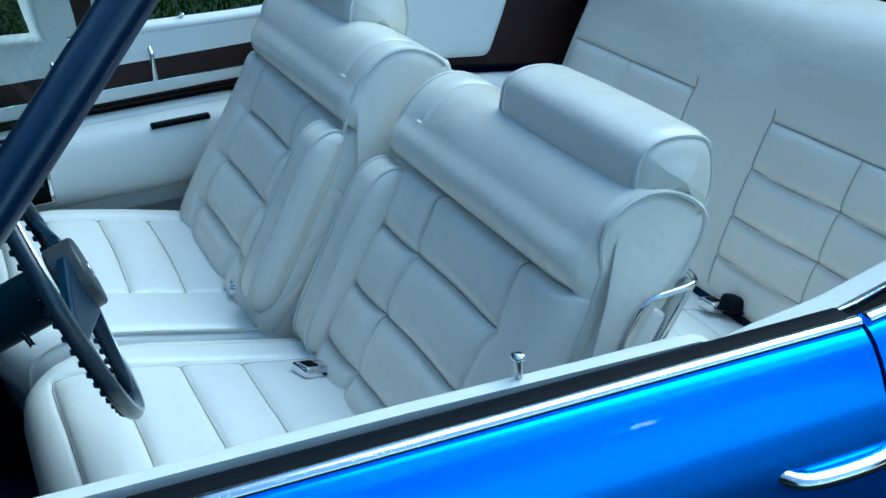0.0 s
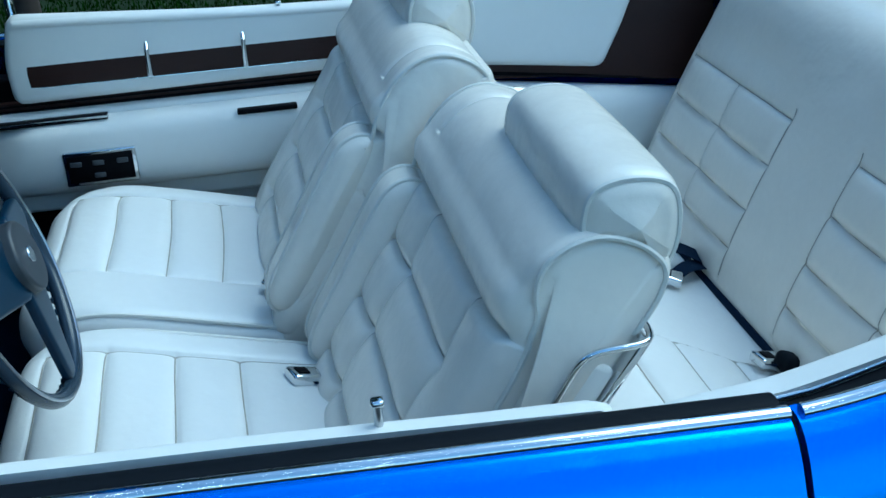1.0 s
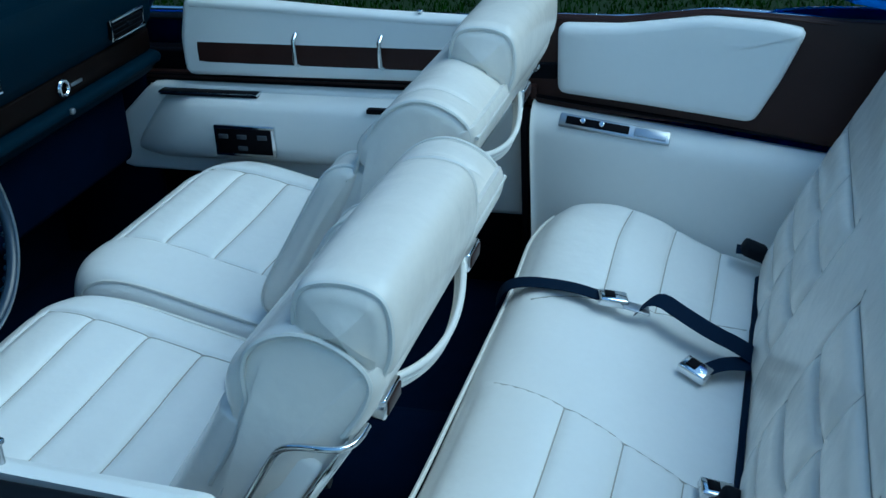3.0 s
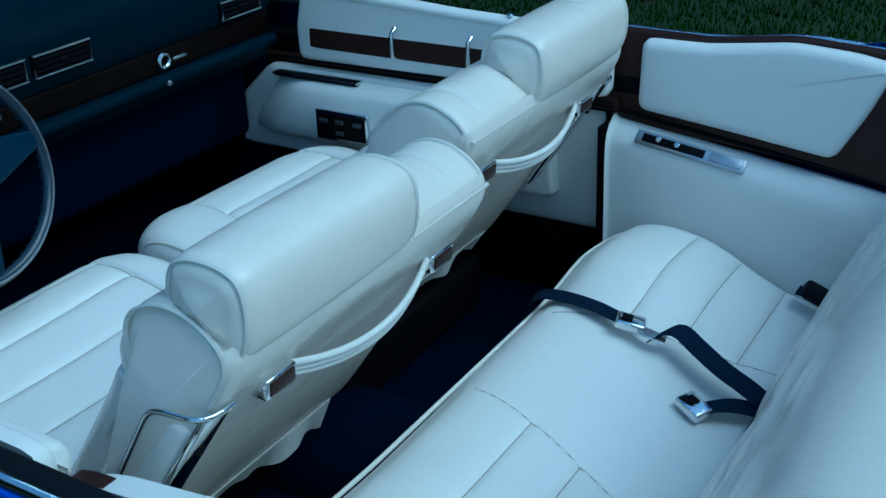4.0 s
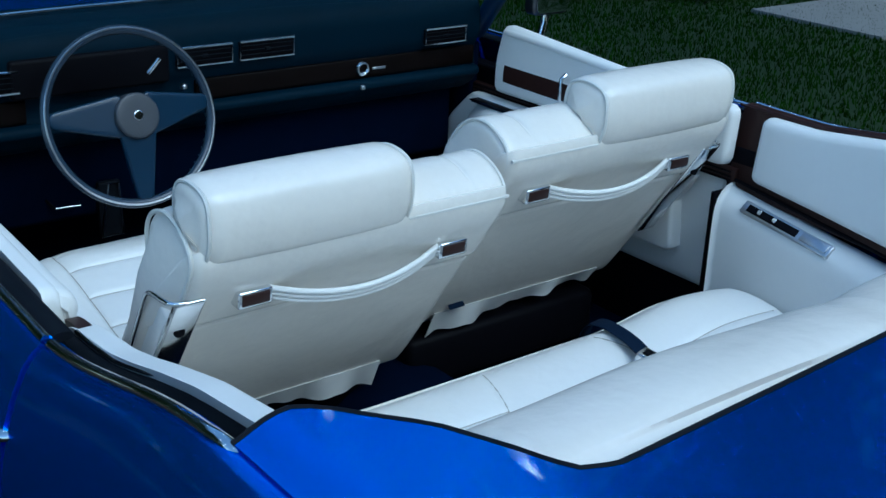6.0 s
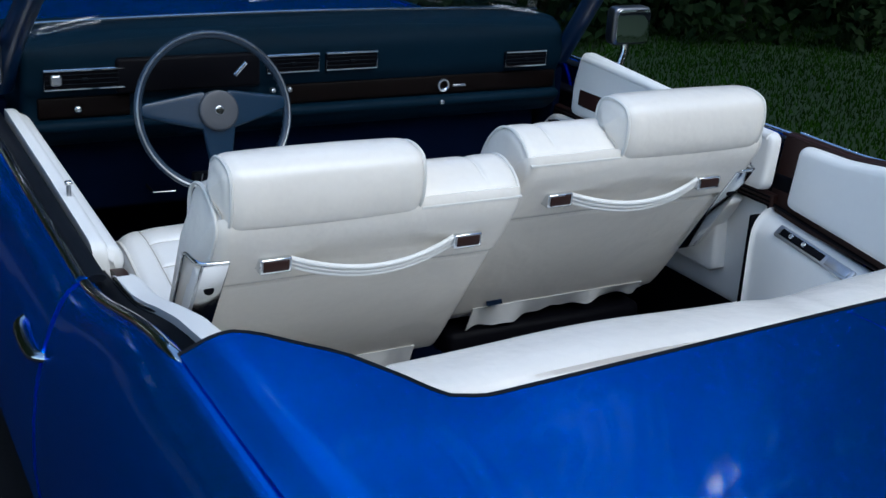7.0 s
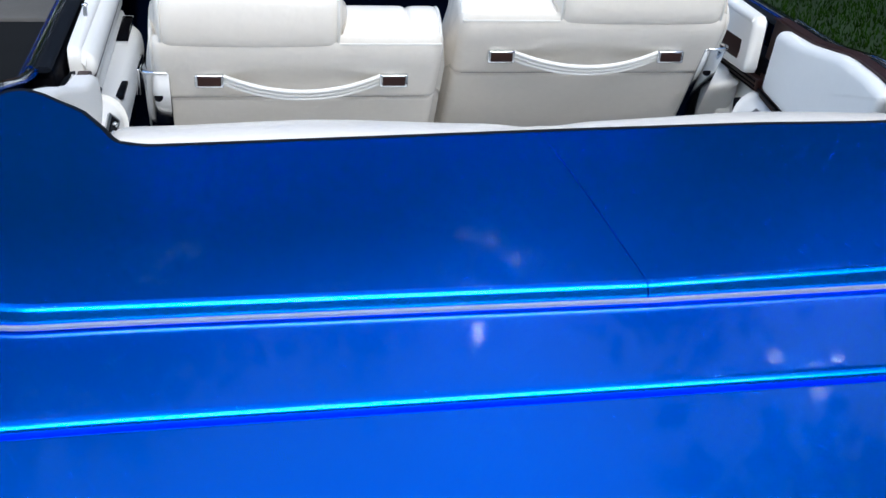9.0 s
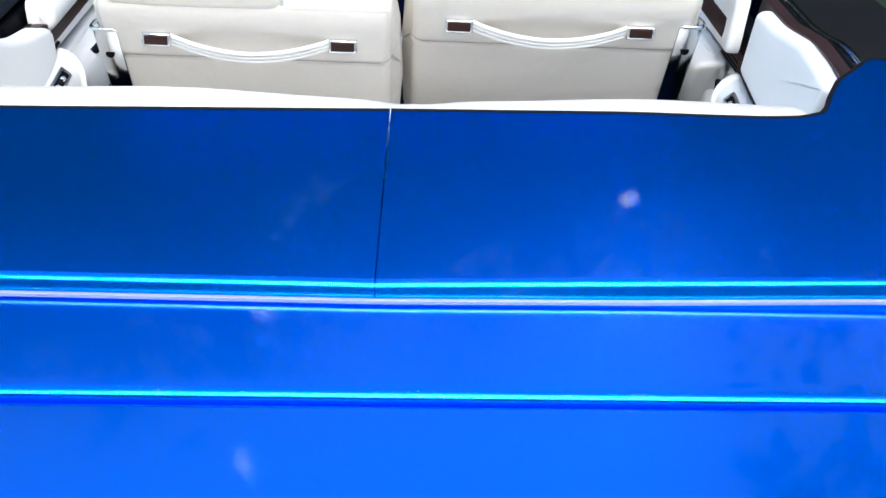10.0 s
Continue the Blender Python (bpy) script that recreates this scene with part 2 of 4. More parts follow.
def sheet(us, vs, f, thick=0.0, down=(0, 0, -1)):
    """A surface f(u, v) on a grid, with thickness."""
    bm = bmesh.new()
    g = [[bm.verts.new(f(u, v)) for v in vs] for u in us]
    for i in range(len(us) - 1):
        for j in range(len(vs) - 1):
            bm.faces.new((g[i][j], g[i + 1][j], g[i + 1][j + 1], g[i][j + 1]))
    if thick:
        h = [[bm.verts.new(v.co + Vector(down) * thick) for v in row] for row in g]
        for i in range(len(us) - 1):
            for j in range(len(vs) - 1):
                bm.faces.new((h[i][j], h[i][j + 1], h[i + 1][j + 1], h[i + 1][j]))
        nu, nv = len(us), len(vs)
        edge = [(i, 0) for i in range(nu)] + [(nu - 1, j) for j in range(1, nv)] + [(i, nv - 1) for i in range(nu - 2, -1, -1)] + [(0, j) for j in range(nv - 2, 0, -1)]
        for (a, b), (c, d) in zip(edge, edge[1:] + edge[:1]):
            bm.faces.new((g[a][b], h[a][b], h[c][d], g[c][d]))
    return bm


def ribbon(pts, across, width, thick=0.002):
    """A flat band along pts, across in the direction given (one, or one for each point)."""
    bm = bmesh.new()
    rows = []
    n = len(pts)
    for i, a in enumerate(pts):
        w = Vector(across[i] if isinstance(across, list) else across).normalized()
        t = (Vector(pts[min(i + 1, n - 1)]) - Vector(pts[max(i - 1, 0)])).normalized()
        nn = t.cross(w).normalized()
        a = Vector(a)
        rows.append([bm.verts.new(a + w * sx * width / 2 + nn * sy * thick / 2) for sx, sy in ((-1, -1), (1, -1), (1, 1), (-1, 1))])
    for ra, rb in zip(rows, rows[1:]):
        for j in range(4):
            bm.faces.new((ra[j], ra[(j + 1) % 4], rb[(j + 1) % 4], rb[j]))
    bm.faces.new(rows[0])
    bm.faces.new(rows[-1][::-1])
    return bm


def groove(d, w, depth):
    return -depth * math.exp(-(d / w) ** 2)


def pillow(x, edges):
    """How full a stuffed panel is at x, between stitched edges: 0 at an edge, 1 inside."""
    for a, b in zip(edges, edges[1:]):
        if a <= x < b:
            u = 2 * (x - a) / (b - a) - 1
            return 1 - u ** 4
    return 0.0


def crease(d, k=1.0):
    """A pulled-in stitched line."""
    return -k * (0.0045 * math.exp(-(d / 0.0042) ** 2) + 0.003 * math.exp(-(d / 0.014) ** 2))


def seam_lines(lines, parent):
    """Sunken dark lines along the stitched seams of one cushion; their colour stands for the crease shade."""
    for pts in lines:
        part("seam", tube(pts, 0.0015, seg=5), SEAM_SHADE, parent)


def bump_step(x, a, b):
    x = max(0.0, min(1.0, (x - a) / (b - a)))
    return x * x * (3 - 2 * x)


# ---- ground ----
ground = part("ground", sheet([-900, -60, -12, 0, 1.9, 12, 60, 900], [-900, -60, -12, 0, 12, 60, 900], lambda u, v: (u, v, 0.0), 0.2), GRASS)
tagged(ground, "dark green lawn reaching into the distance", "ground", kind="structure")
drive = part("driveway", sheet(np.linspace(-7, 2.6, 10), np.linspace(-9, 9, 10), lambda u, v: (u, v, 0.012), 0.05), ASPHALT)
tagged(drive, "grey asphalt driveway under the parked car", "driveway", kind="structure")

# ---- car body ----
car = thing("convertible_car", "bright blue open convertible car parked on a driveway", "car")


def quarter_top(y, sgn=1):
    """Height of the body's upper edge behind the door."""
    if sgn < 0:
        return 0.897 + 0.103 * bump_step(-y, 0.06, 0.66)
    return 0.935 + 0.068 * bump_step(-y, 0.06, 0.60)


BODY_SEC = [(0.0, 0.0), (0.010, -0.004), (0.024, -0.016), (0.038, -0.036), (0.056, -0.075), (0.073, -0.125), (0.088, -0.19), (0.098, -0.27), (0.100, -0.36), (0.088, -0.48), (0.055, -0.61), (0.0, -0.66)]
BODY_SEC = list(zip(np.interp(np.linspace(0, len(BODY_SEC) - 1, 41), range(len(BODY_SEC)), [p[0] for p in BODY_SEC]), np.interp(np.linspace(0, len(BODY_SEC) - 1, 41), range(len(BODY_SEC)), [p[1] for p in BODY_SEC])))


def side_skin(sgn, x0, y0, y1, top, n=40):
    return sheet(np.linspace(y0, y1, n), range(len(BODY_SEC)), lambda y, k: (sgn * (x0 + BODY_SEC[k][0]), y, top(y) + BODY_SEC[k][1]), 0.02, (-sgn, 0, 0))


for sgn, x0 in ((-1, 0.968), (1, 0.95)):
    part("quarter_panel", side_skin(sgn, x0 - 0.003, -0.098, -2.75, lambda y, s=sgn: quarter_top(y, s), 60), BLUE, car, "glossy blue rear quarter panel")
    part("front_fender", side_skin(sgn, x0, 1.262, 2.6, lambda y: 0.945), BLUE, car)
for sgn, x0 in ((-1, 0.966), (1, 0.946)):
    part("quarter_flange", sheet(np.linspace(x0 - 0.14, x0, 6), np.linspace(-0.72, -2.6, 40), lambda u, v: (sgn * u, v, quarter_top(v, sgn) - 0.012 + 0.012 * bump_step(u, x0 - 0.03, x0) - 0.10 * max(0, x0 - 0.03 - u)), 0.01), BLUE, car)
part("hood", sheet(np.linspace(-0.98, 0.94, 20), np.linspace(1.5, 3.2, 12), lambda u, v: (u, v, 1.0 - 0.05 * u * u - 0.02 * (v - 1.5)), 0.02), BLUE, car)


SKEW = 0.036


def deck_z(x, y):
    return 1.026 - 0.03 * max(0, -1.5 - y) - 0.05 * max(0, abs(x) - 0.55) ** 2 - 0.045 * bump_step(abs(x), 0.90, 1.0)


LID = -1.722


def rear_deck_point(u, v):
    drop = max(0.0, (LID + 0.012 - v) / 0.012)
    return (u, v + SKEW * u, deck_z(u, v) - 0.010 * (1 - math.sqrt(max(0.0, 1 - drop * drop))))


part("rear_deck", sheet(np.linspace(-0.985, 0.965, 60), list(np.linspace(-1.30, LID + 0.03, 16)) + list(LID + np.linspace(0.012, 0.0, 11)), rear_deck_point, 0.02), BLUE, car, "blue painted deck panel ahead of the trunk lid")
part("lid_gap", sheet(np.linspace(-0.93, 0.91, 12), np.linspace(LID + 0.01, LID - 0.02, 3), lambda u, v: (u, v + SKEW * u, deck_z(u, v) - 0.022), 0.01), BLACK, car)


def lid_point(u, v):
    edge = min(1.0, (LID - 0.006 - v) / 0.008)
    return (u, v + SKEW * u, deck_z(u, v) - 0.007 - 0.008 * (1 - math.sqrt(max(0, 1 - (1 - edge) ** 2))))


part("trunk_lid", sheet(np.linspace(-0.93, 0.91, 50), list(LID - 0.006 - np.linspace(0, 0.010, 6)) + list(np.linspace(LID - 0.03, -2.62, 18)), lid_point, 0.02), BLUE, car, "blue painted trunk lid")
part("tail_panel", rbox((1.9, 0.06, 0.62), (-0.01, -2.72, 0.66), 0.02), BLUE, car)
# Black filler added behind each door gap so that the gap shows dark.
for sgn, xg, zg in ((-1, 0.955, 0.885), (1, 0.94, 0.93)):
    part("door_gap_filler", rbox((0.05, 0.04, 0.60), (sgn * xg, -0.093, zg - 0.33), 0.006), RUBBER, car)
part("floor_pan", rbox((1.85, 3.4, 0.05), (-0.01, 0.15, 0.26), 0.01), CARPET, car, "dark navy carpeted floor")
part("firewall", rbox((1.8, 0.05, 0.75), (-0.01, 1.45, 0.62), 0.01), CARPET, car)
for sgn, xk in ((-1, 0.90), (1, 0.835)):
    part("kick_panel", rbox((0.03, 0.36, 0.70), (sgn * xk, 1.28, 0.60), 0.01), CARPET, car)
part("door_jamb", rbox((0.06, 0.016, 0.46), (0.815, 0.092, 0.54), 0.004), BLACK, car)
part("rear_bulkhead", rbox((1.7, 0.04, 0.7), (0, -1.06, 0.62), 0.01), BLACK, car)
part("transmission_tunnel", prism(smooth_closed([(-0.2, 0.2), (-0.16, 0.38), (0.16, 0.38), (0.2, 0.2)], 24), -0.9, 1.4, 6, 0.02, along_y), CARPET, car)
for sgn in (-1, 1):
    for yy in (1.95, -1.75):
        wheel_part = part("wheel", prism(smooth_closed([(yy + 0.34 * math.cos(a), 0.355 + 0.34 * math.sin(a)) for a in np.linspace(0, 2 * math.pi, 24, endpoint=False)], 32, 1), sgn * 0.74, sgn * 0.95, 3, 0.02 * sgn), RUBBER, car)
part("chassis", rbox((1.7, 5.0, 0.2), (0, 0.0, 0.17), 0.03), BLACK, car)

# windscreen
for sgn, x0 in ((-1, 0.90), (1, 0.83)):
    pts = [(sgn * x0, 1.10, 0.98), (sgn * (x0 - 0.01), 1.0, 1.10), (sgn * (x0 - 0.05), 0.82, 1.28), (sgn * (x0 - 0.09), 0.68, 1.42)]
    part("windscreen_pillar", tube(smooth_open(pts, 14), 0.024, seg=10, flat=0.034), PILLAR, car, "blue windscreen pillar, its shade put into the colour")
part("windscreen_header", tube([(x, 0.66 + 0.05 * (1 - (x / 0.8) ** 2), 1.43) for x in np.linspace(-0.82, 0.75, 14)], 0.03, seg=10), BLUE, car)
part("windscreen_moulding", tube([(x, 1.17 + 0.08 * (1 - (x / 0.85) ** 2), 1.128) for x in np.linspace(-0.84, 0.78, 24)], 0.005), CHROME, car)
pane = part("windscreen", sheet(np.linspace(-0.87, 0.80, 14), np.linspace(0, 1, 8), lambda u, v: (u * (1 - 0.08 * v), 1.14 - 0.44 * v + 0.08 * (1 - (u / 0.85) ** 2), 0.99 + 0.43 * v), 0.005, (0, -1, 0)), GLASS, car, "clear windscreen glass")
pane.visible_shadow = False


# ---- cover over the folded roof ----
def cover_front(x):
    return SKEW * x - (0.014 * bump_step(x, 0.35, 0.62) if x > 0 else 0.0) + float(np.interp(abs(x) - (0.022 * bump_step(x, 0.3, 0.6) if x > 0 else 0.0), [0, 0.65, 0.69, 0.705, 0.72, 0.765, 0.81, 0.85, 0.88, 0.955], [-0.936, -0.936, -0.918, -0.89, -0.85, -0.755, -0.70, -0.645, -0.625, -0.625]))


def cover_back(x):
    """The cover's rear edge, rounded into its sides."""
    k = min(1.0, max(0.0, abs(x) - 0.72) / 0.237)
    return SKEW * x - 1.517 + 0.011 * min(1.0, abs(x) / 0.72) + 0.33 * (1 - math.sqrt(1 - min(0.9985, k) ** 2))


def cover_side(x):
    """Outward direction of the rear edge in plan."""
    d = (cover_back(x + 0.0005) - cover_back(x - 0.0005)) / 0.001
    n = math.hypot(d, 1)
    return d / n, -1 / n


def cover_z(x, y):
    z = 1.043 + 0.018 * (0.75 * x if x > 0 else x * (1 - bump_step(-y, 1.05, 1.45))) + 0.004 * math.sin(max(0.0, min(1.0, (-0.9 - y) / 0.7)) * math.pi)
    z -= 0.006 * max(0.0, min(1.0, (y + 1.5) / 0.58)) * (1 - bump_step(abs(x), 0.60, 0.80))
    return z - 0.022 * bump_step(abs(x), 0.88, 0.97) ** 1.5


boot = thing("boot_cover", "glossy blue two-piece hard cover over the folded roof", "boot cover")
for x0, x1 in ((-0.956, -0.0008), (0.0008, 0.935)):
    vs = list(np.linspace(-0.02, 0, 4)) + list(np.linspace(0.03, 0.95, 22)) + [0.96, 0.975, 0.985, 0.992, 0.997, 1.0, 1.1, 1.2, 1.3, 1.4, 1.5, 2.0, 2.4]

    def cover_point(x, v):
        f, b = cover_front(x), cover_back(x)
        if v < 0:
            return (x, f - 0.006 * (1 + v / 0.02), cover_z(x, f) - 0.02 * (-v / 0.02))
        if v > 1:
            th = min(1.0, (v - 1) / 0.5) * radians(72)
            run = max(0.0, v - 1.5) / 0.5
            out = 0.011 * math.sin(th) + 0.008 * run
            sx, sy = cover_side(x)
            return (x + sx * out, b + sy * out, cover_z(x, b) - 0.011 * (1 - math.cos(th)) - 0.022 * run)
        y = f + (b - f) * v
        z = cover_z(x, y)
        return (x, y, z)
    xs = sorted(set(list(np.linspace(x0, x1, 50)) + [s * k for s in (-1, 1) for k in (0.66, 0.69, 0.71, 0.74, 0.80, 0.82, 0.84, 0.86, 0.87, 0.88, 0.89, 0.9, 0.91, 0.92, 0.93, 0.938, 0.945, 0.95, 0.953) if x0 < s * k < x1]))
    half = part("cover_panel", sheet(xs, vs, cover_point, 0.006), BLUE, boot, "glossy blue panel with a rolled rear edge")
    part("edge_seal", tube([(x, cover_front(x) + 0.005, cover_z(x, cover_front(x)) - 0.002) for x in xs], 0.005), RUBBER, half)

# bead along the cover's back edge
part("deck_bead", tube([(x + cover_side(x)[0] * 0.027, cover_back(x) + cover_side(x)[1] * 0.027, max(deck_z(x, cover_back(x)) + 0.004, cover_z(x, cover_back(x)) - 0.019) - 0.03 * bump_step(abs(x), 0.90, 0.935)) for x in np.linspace(-0.935, 0.92, 110)], 0.0036, flat=0.0048), BEAD, car, "thin chrome bead, sky highlight put into its colour")


# ---- front seats ----
def lean(q):
    return (0.86 - q) * 0.68


BACK_SEC = smooth_closed([(0.30, 0.44), (0.265, 0.47), (0.11, 0.70), (0.0, 0.86), (-0.045, 0.925), (-0.052, 0.965), (-0.02, 1.0), (0.035, 1.022), (0.09, 1.01), (0.14, 0.965), (0.168, 0.905), (0.172, 0.885), (0.205, 0.825), (0.29, 0.70), (0.36, 0.595), (0.395, 0.53), (0.37, 0.45)], 600, 4)
HEAD_SEC = smooth_closed([(-0.030, 0.947), (-0.048, 0.940), (-0.064, 0.948), (-0.079, 0.985), (-0.081, 1.034), (-0.071, 1.067), (-0.045, 1.083), (0.0, 1.089), (0.038, 1.081), (0.058, 1.062), (0.066, 1.026), (0.066, 0.998), (0.060, 0.986), (0.050, 0.980)], 120, 4)
CUSHION_SEC = smooth_closed([(0.325, 0.462), (0.33, 0.555), (0.42, 0.575), (0.60, 0.622), (0.74, 0.655), (0.83, 0.657), (0.885, 0.625), (0.89, 0.55), (0.86, 0.45), (0.6, 0.42)], 400, 4)
ARM_SEC = smooth_closed([(0.33, 0.56), (0.38, 0.555), (0.398, 0.60), (0.322, 0.725), (0.258, 0.835), (0.228, 0.876), (0.19, 0.89), (0.155, 0.875), (0.19, 0.80)], 72, 4)


BACK_ROWS = (0.51, 0.60, 0.695, 0.793, 0.888)
BACK_COLUMNS = (0.11, 0.252, 0.555, 0.74)


def row_bow(a):
    """The cross seams hang a little between the upright ones."""
    if a < BACK_COLUMNS[1]:
        return -0.002 * math.sin((a - 0.11) / 0.142 * math.pi)
    return 0.004 * math.sin(min(1.0, (a - 0.252) / 0.303) * math.pi)


def back_relief(a, p, q):
    wrap = 0.0
    if a > 0.625 and p - lean(q) > 0.02:
        s = min(1.0, (a - 0.625) / 0.08)
        wrap = -0.04 * (1 - math.sqrt(1 - s * s)) * bump_step(p - lean(q), 0.03, 0.13) * (1 - bump_step(q, 0.92, 1.0))
    if p - lean(q) > 0.09 and q < 0.965:
        d = wrap + (groove(q - 0.888, 0.0045, 0.014) + groove(q - 0.888, 0.011, 0.006)) * (1 - bump_step(a, 0.66, 0.70))
        if q < 0.888:
            k = 1 - bump_step(a, 0.545, 0.60)
            rows = [z + row_bow(a) * (1 if z < 0.88 else 0) for z in BACK_ROWS]
            for zs in rows[:-1]:
                d += crease(q - zs, 1.25) * k
            for xs in BACK_COLUMNS[1:3]:
                d += crease(a - xs - 0.004 * math.sin(q * 34), 1.1)
            full = pillow(q, rows)
            d += 0.011 * pillow(a, BACK_COLUMNS) * (full * k + 0.8 * (1 - k))
            for xs in BACK_COLUMNS[1:3]:
                for zs in rows[1:-1]:
                    d -= 0.004 * math.exp(-((a - xs) ** 2 + (q - zs) ** 2) / 0.0006)
        else:
            d += 0.010 * math.sin(min(1.0, (q - 0.888) / 0.077) * math.pi) ** 2
        return d
    d = wrap
    if p - lean(q) < 0.03:
        d += groove(q - 0.790, 0.0045, 0.006) + 0.009 * bump_step(q, 0.788, 0.812)
    if q > 0.94:
        d += crease(a - 0.105, 0.9) * bump_step(p, -0.05, 0.0)
    return d


CUSHION_ROWS = (0.34, 0.508, 0.615, 0.728, 0.83)


def cushion_columns(sgn):
    return (0.03, 0.215 if sgn > 0 else 0.115, 0.625, 0.70)


def cushion_relief(sgn):
    cols = cushion_columns(sgn)

    def relief(a, p, q):
        if q < 0.56:
            return 0.0
        d = 0.0
        k = bump_step(a, cols[1] - 0.01, cols[1] + 0.006) * (1 - bump_step(a, 0.615, 0.632))
        for ys in CUSHION_ROWS[1:]:
            d += crease(p - ys - 0.003 * math.sin(a * 11), 0.8) * k
        for xs in cols[1:3]:
            d += crease(a - xs - 0.01 * (p - 0.6), 0.9) * bump_step(0.84 - p, 0, 0.03)
        d += 0.006 * pillow(a, cols) * (pillow(p, CUSHION_ROWS) * k + 0.8 * (1 - k)) * bump_step(q, 0.56, 0.58)
        return d + 0.003 * math.sin(a * 5 + 1) * math.sin(p * 9)
    return relief


def cushion_corner(a, p, q):
    s = max(0.0, (0.15 - a) / 0.13) ** 2 + max(0.0, (a - 0.56) / 0.14) ** 2
    k = bump_step(p, 0.55, 0.88)
    return p - 0.055 * s * k, q - 0.012 * s * k


def face_of(sec, keep, by):
    """The kept stretch of an outline as a lookup: coordinate 'by' to point and outward direction."""
    n = outward(sec)
    k = sorted((i for i in range(len(sec)) if keep(*sec[i])), key=lambda i: sec[i][by])
    t = [sec[i][by] for i in k]
    return lambda v: (np.array([np.interp(v, t, [sec[i][c] for i in k]) for c in (0, 1)]), np.array([np.interp(v, t, [n[i][c] for i in k]) for c in (0, 1)]))


BACK_FACE = face_of(BACK_SEC, lambda p, q: p - lean(q) > 0.09 and 0.47 < q < 0.95, 1)
BACK_REAR = face_of(BACK_SEC, lambda p, q: p - lean(q) < 0.03 and 0.5 < q < 0.93, 1)
CUSHION_TOP = face_of(CUSHION_SEC, lambda p, q: q > 0.54 and p < 0.86, 0)


def skin_point(face, v, a, relief, warp=None, lift=0.0006):
    c, n = face(v)
    c = c + n * (relief(a, *c) + lift)
    return (a, *(warp(a, *c) if warp else c))


def front_seat(sgn, dy, dz, label):
    seat = thing("front_seat", label, "car seat", "front seats")
    m = Matrix.Translation((0, dy, dz)) @ Matrix.Diagonal((sgn, 1, 1, 1))
    mc = Matrix.Translation((0, dy * 0.4, 0)) @ Matrix.Diagonal((sgn, 1, 1, 1))

    def at(p):
        return m @ Vector(p)
    cushion = part("cushion", prism(CUSHION_SEC, 0.022, 0.70, 220, 0.035, disp=cushion_relief(sgn), crown=0.004, m=mc, warp=cushion_corner), LEATHER, seat)
    cols, rel = cushion_columns(sgn), cushion_relief(sgn)
    lines = [[mc @ Vector(skin_point(CUSHION_TOP, y + 0.003 * math.sin(a * 11), a, rel, cushion_corner)) for a in np.linspace(cols[1], cols[2], 60)] for y in CUSHION_ROWS[1:]]
    lines += [[mc @ Vector(skin_point(CUSHION_TOP, y, x + 0.01 * (y - 0.6), rel, cushion_corner)) for y in np.linspace(0.36, 0.83, 70)] for x in cols[1:3]]
    seam_lines(lines, cushion)
    for x in (0.035, 0.69):
        i = [k for k in range(len(CUSHION_SEC)) if CUSHION_SEC[k][1] > 0.50]
        j = next((k for k in range(len(i) - 1) if i[k + 1] != i[k] + 1), None)
        i = i if j is None else i[j + 1:] + i[:j + 1]
        nrm = outward(CUSHION_SEC)
        part("piping", tube([mc @ Vector((x, *cushion_corner(x, *(CUSHION_SEC[k] - nrm[k] * 0.006)))) for k in i], 0.0045), PIPING, cushion)
    base = part("seat_base", rbox((0.62, 0.5, 0.14), (sgn * 0.36, 0.60, 0.37), 0.02), BLACK, seat)
    back = part("backrest", prism(BACK_SEC, 0.022, 0.705, 230, 0.026, disp=back_relief, crown=0.026, m=m), CREAM, seat)
    lines = [[at(skin_point(BACK_FACE, z + row_bow(a), a, back_relief)) for a in np.linspace(0.122, 0.553, 60)] for z in BACK_ROWS[1:-1]]
    lines += [[at(skin_point(BACK_FACE, z, x + 0.004 * math.sin(z * 34), back_relief)) for z in np.linspace(0.52, 0.886, 60)] for x in BACK_COLUMNS[1:3]]
    lines += [[at(skin_point(BACK_FACE, 0.888, a, back_relief)) for a in np.linspace(0.12, 0.665, 70)]]
    lines += [[at(skin_point(BACK_REAR, 0.789, a, back_relief)) for a in np.linspace(0.05, 0.68, 60)]]
    seam_lines(lines, back)
    for x in (0.03, 0.697):
        i = [k for k in range(len(BACK_SEC)) if BACK_SEC[k][1] > 0.865 or (x > 0.5 and BACK_SEC[k][1] > 0.79 and BACK_SEC[k][0] - lean(BACK_SEC[k][1]) > 0.09)]
        j = next((k for k in range(len(i) - 1) if i[k + 1] != i[k] + 1), None)
        i = i if j is None else i[j + 1:] + i[:j + 1]
        nrm = outward(BACK_SEC)
        side = [(x + (0.006 if x > 0.5 else 0), BACK_SEC[k] - nrm[k] * (0.004 + (0.036 * bump_step(BACK_SEC[k][0] - lean(BACK_SEC[k][1]), 0.03, 0.13) * (1 - bump_step(BACK_SEC[k][1], 0.92, 1.0)) if x > 0.5 else 0))) for k in i]
        for n in (0, 1, 2, -1, -2, -3):
            side[n] = (side[n][0] - (0.012 if x > 0.5 else -0.012), side[n][1] - nrm[i[n]] * 0.012)
        part("piping", tube([at((a, *b)) for a, b in side], 0.0042), PIPING, back)
    part("piping", tube([at((x, -0.056, 0.952)) for x in np.linspace(0.03, 0.27, 10)], 0.004), PIPING, back)
    head = part("headrest", prism(HEAD_SEC, 0.262, 0.694, 60, 0.036, disp=lambda a, p, q: (0.005 * math.sin((a - 0.262) / 0.43 * math.pi) ** 0.5 - 0.005 if 0.262 < a < 0.692 else -0.005), crown=0.012, m=m), CREAM, seat, "long padded white leather headrest")
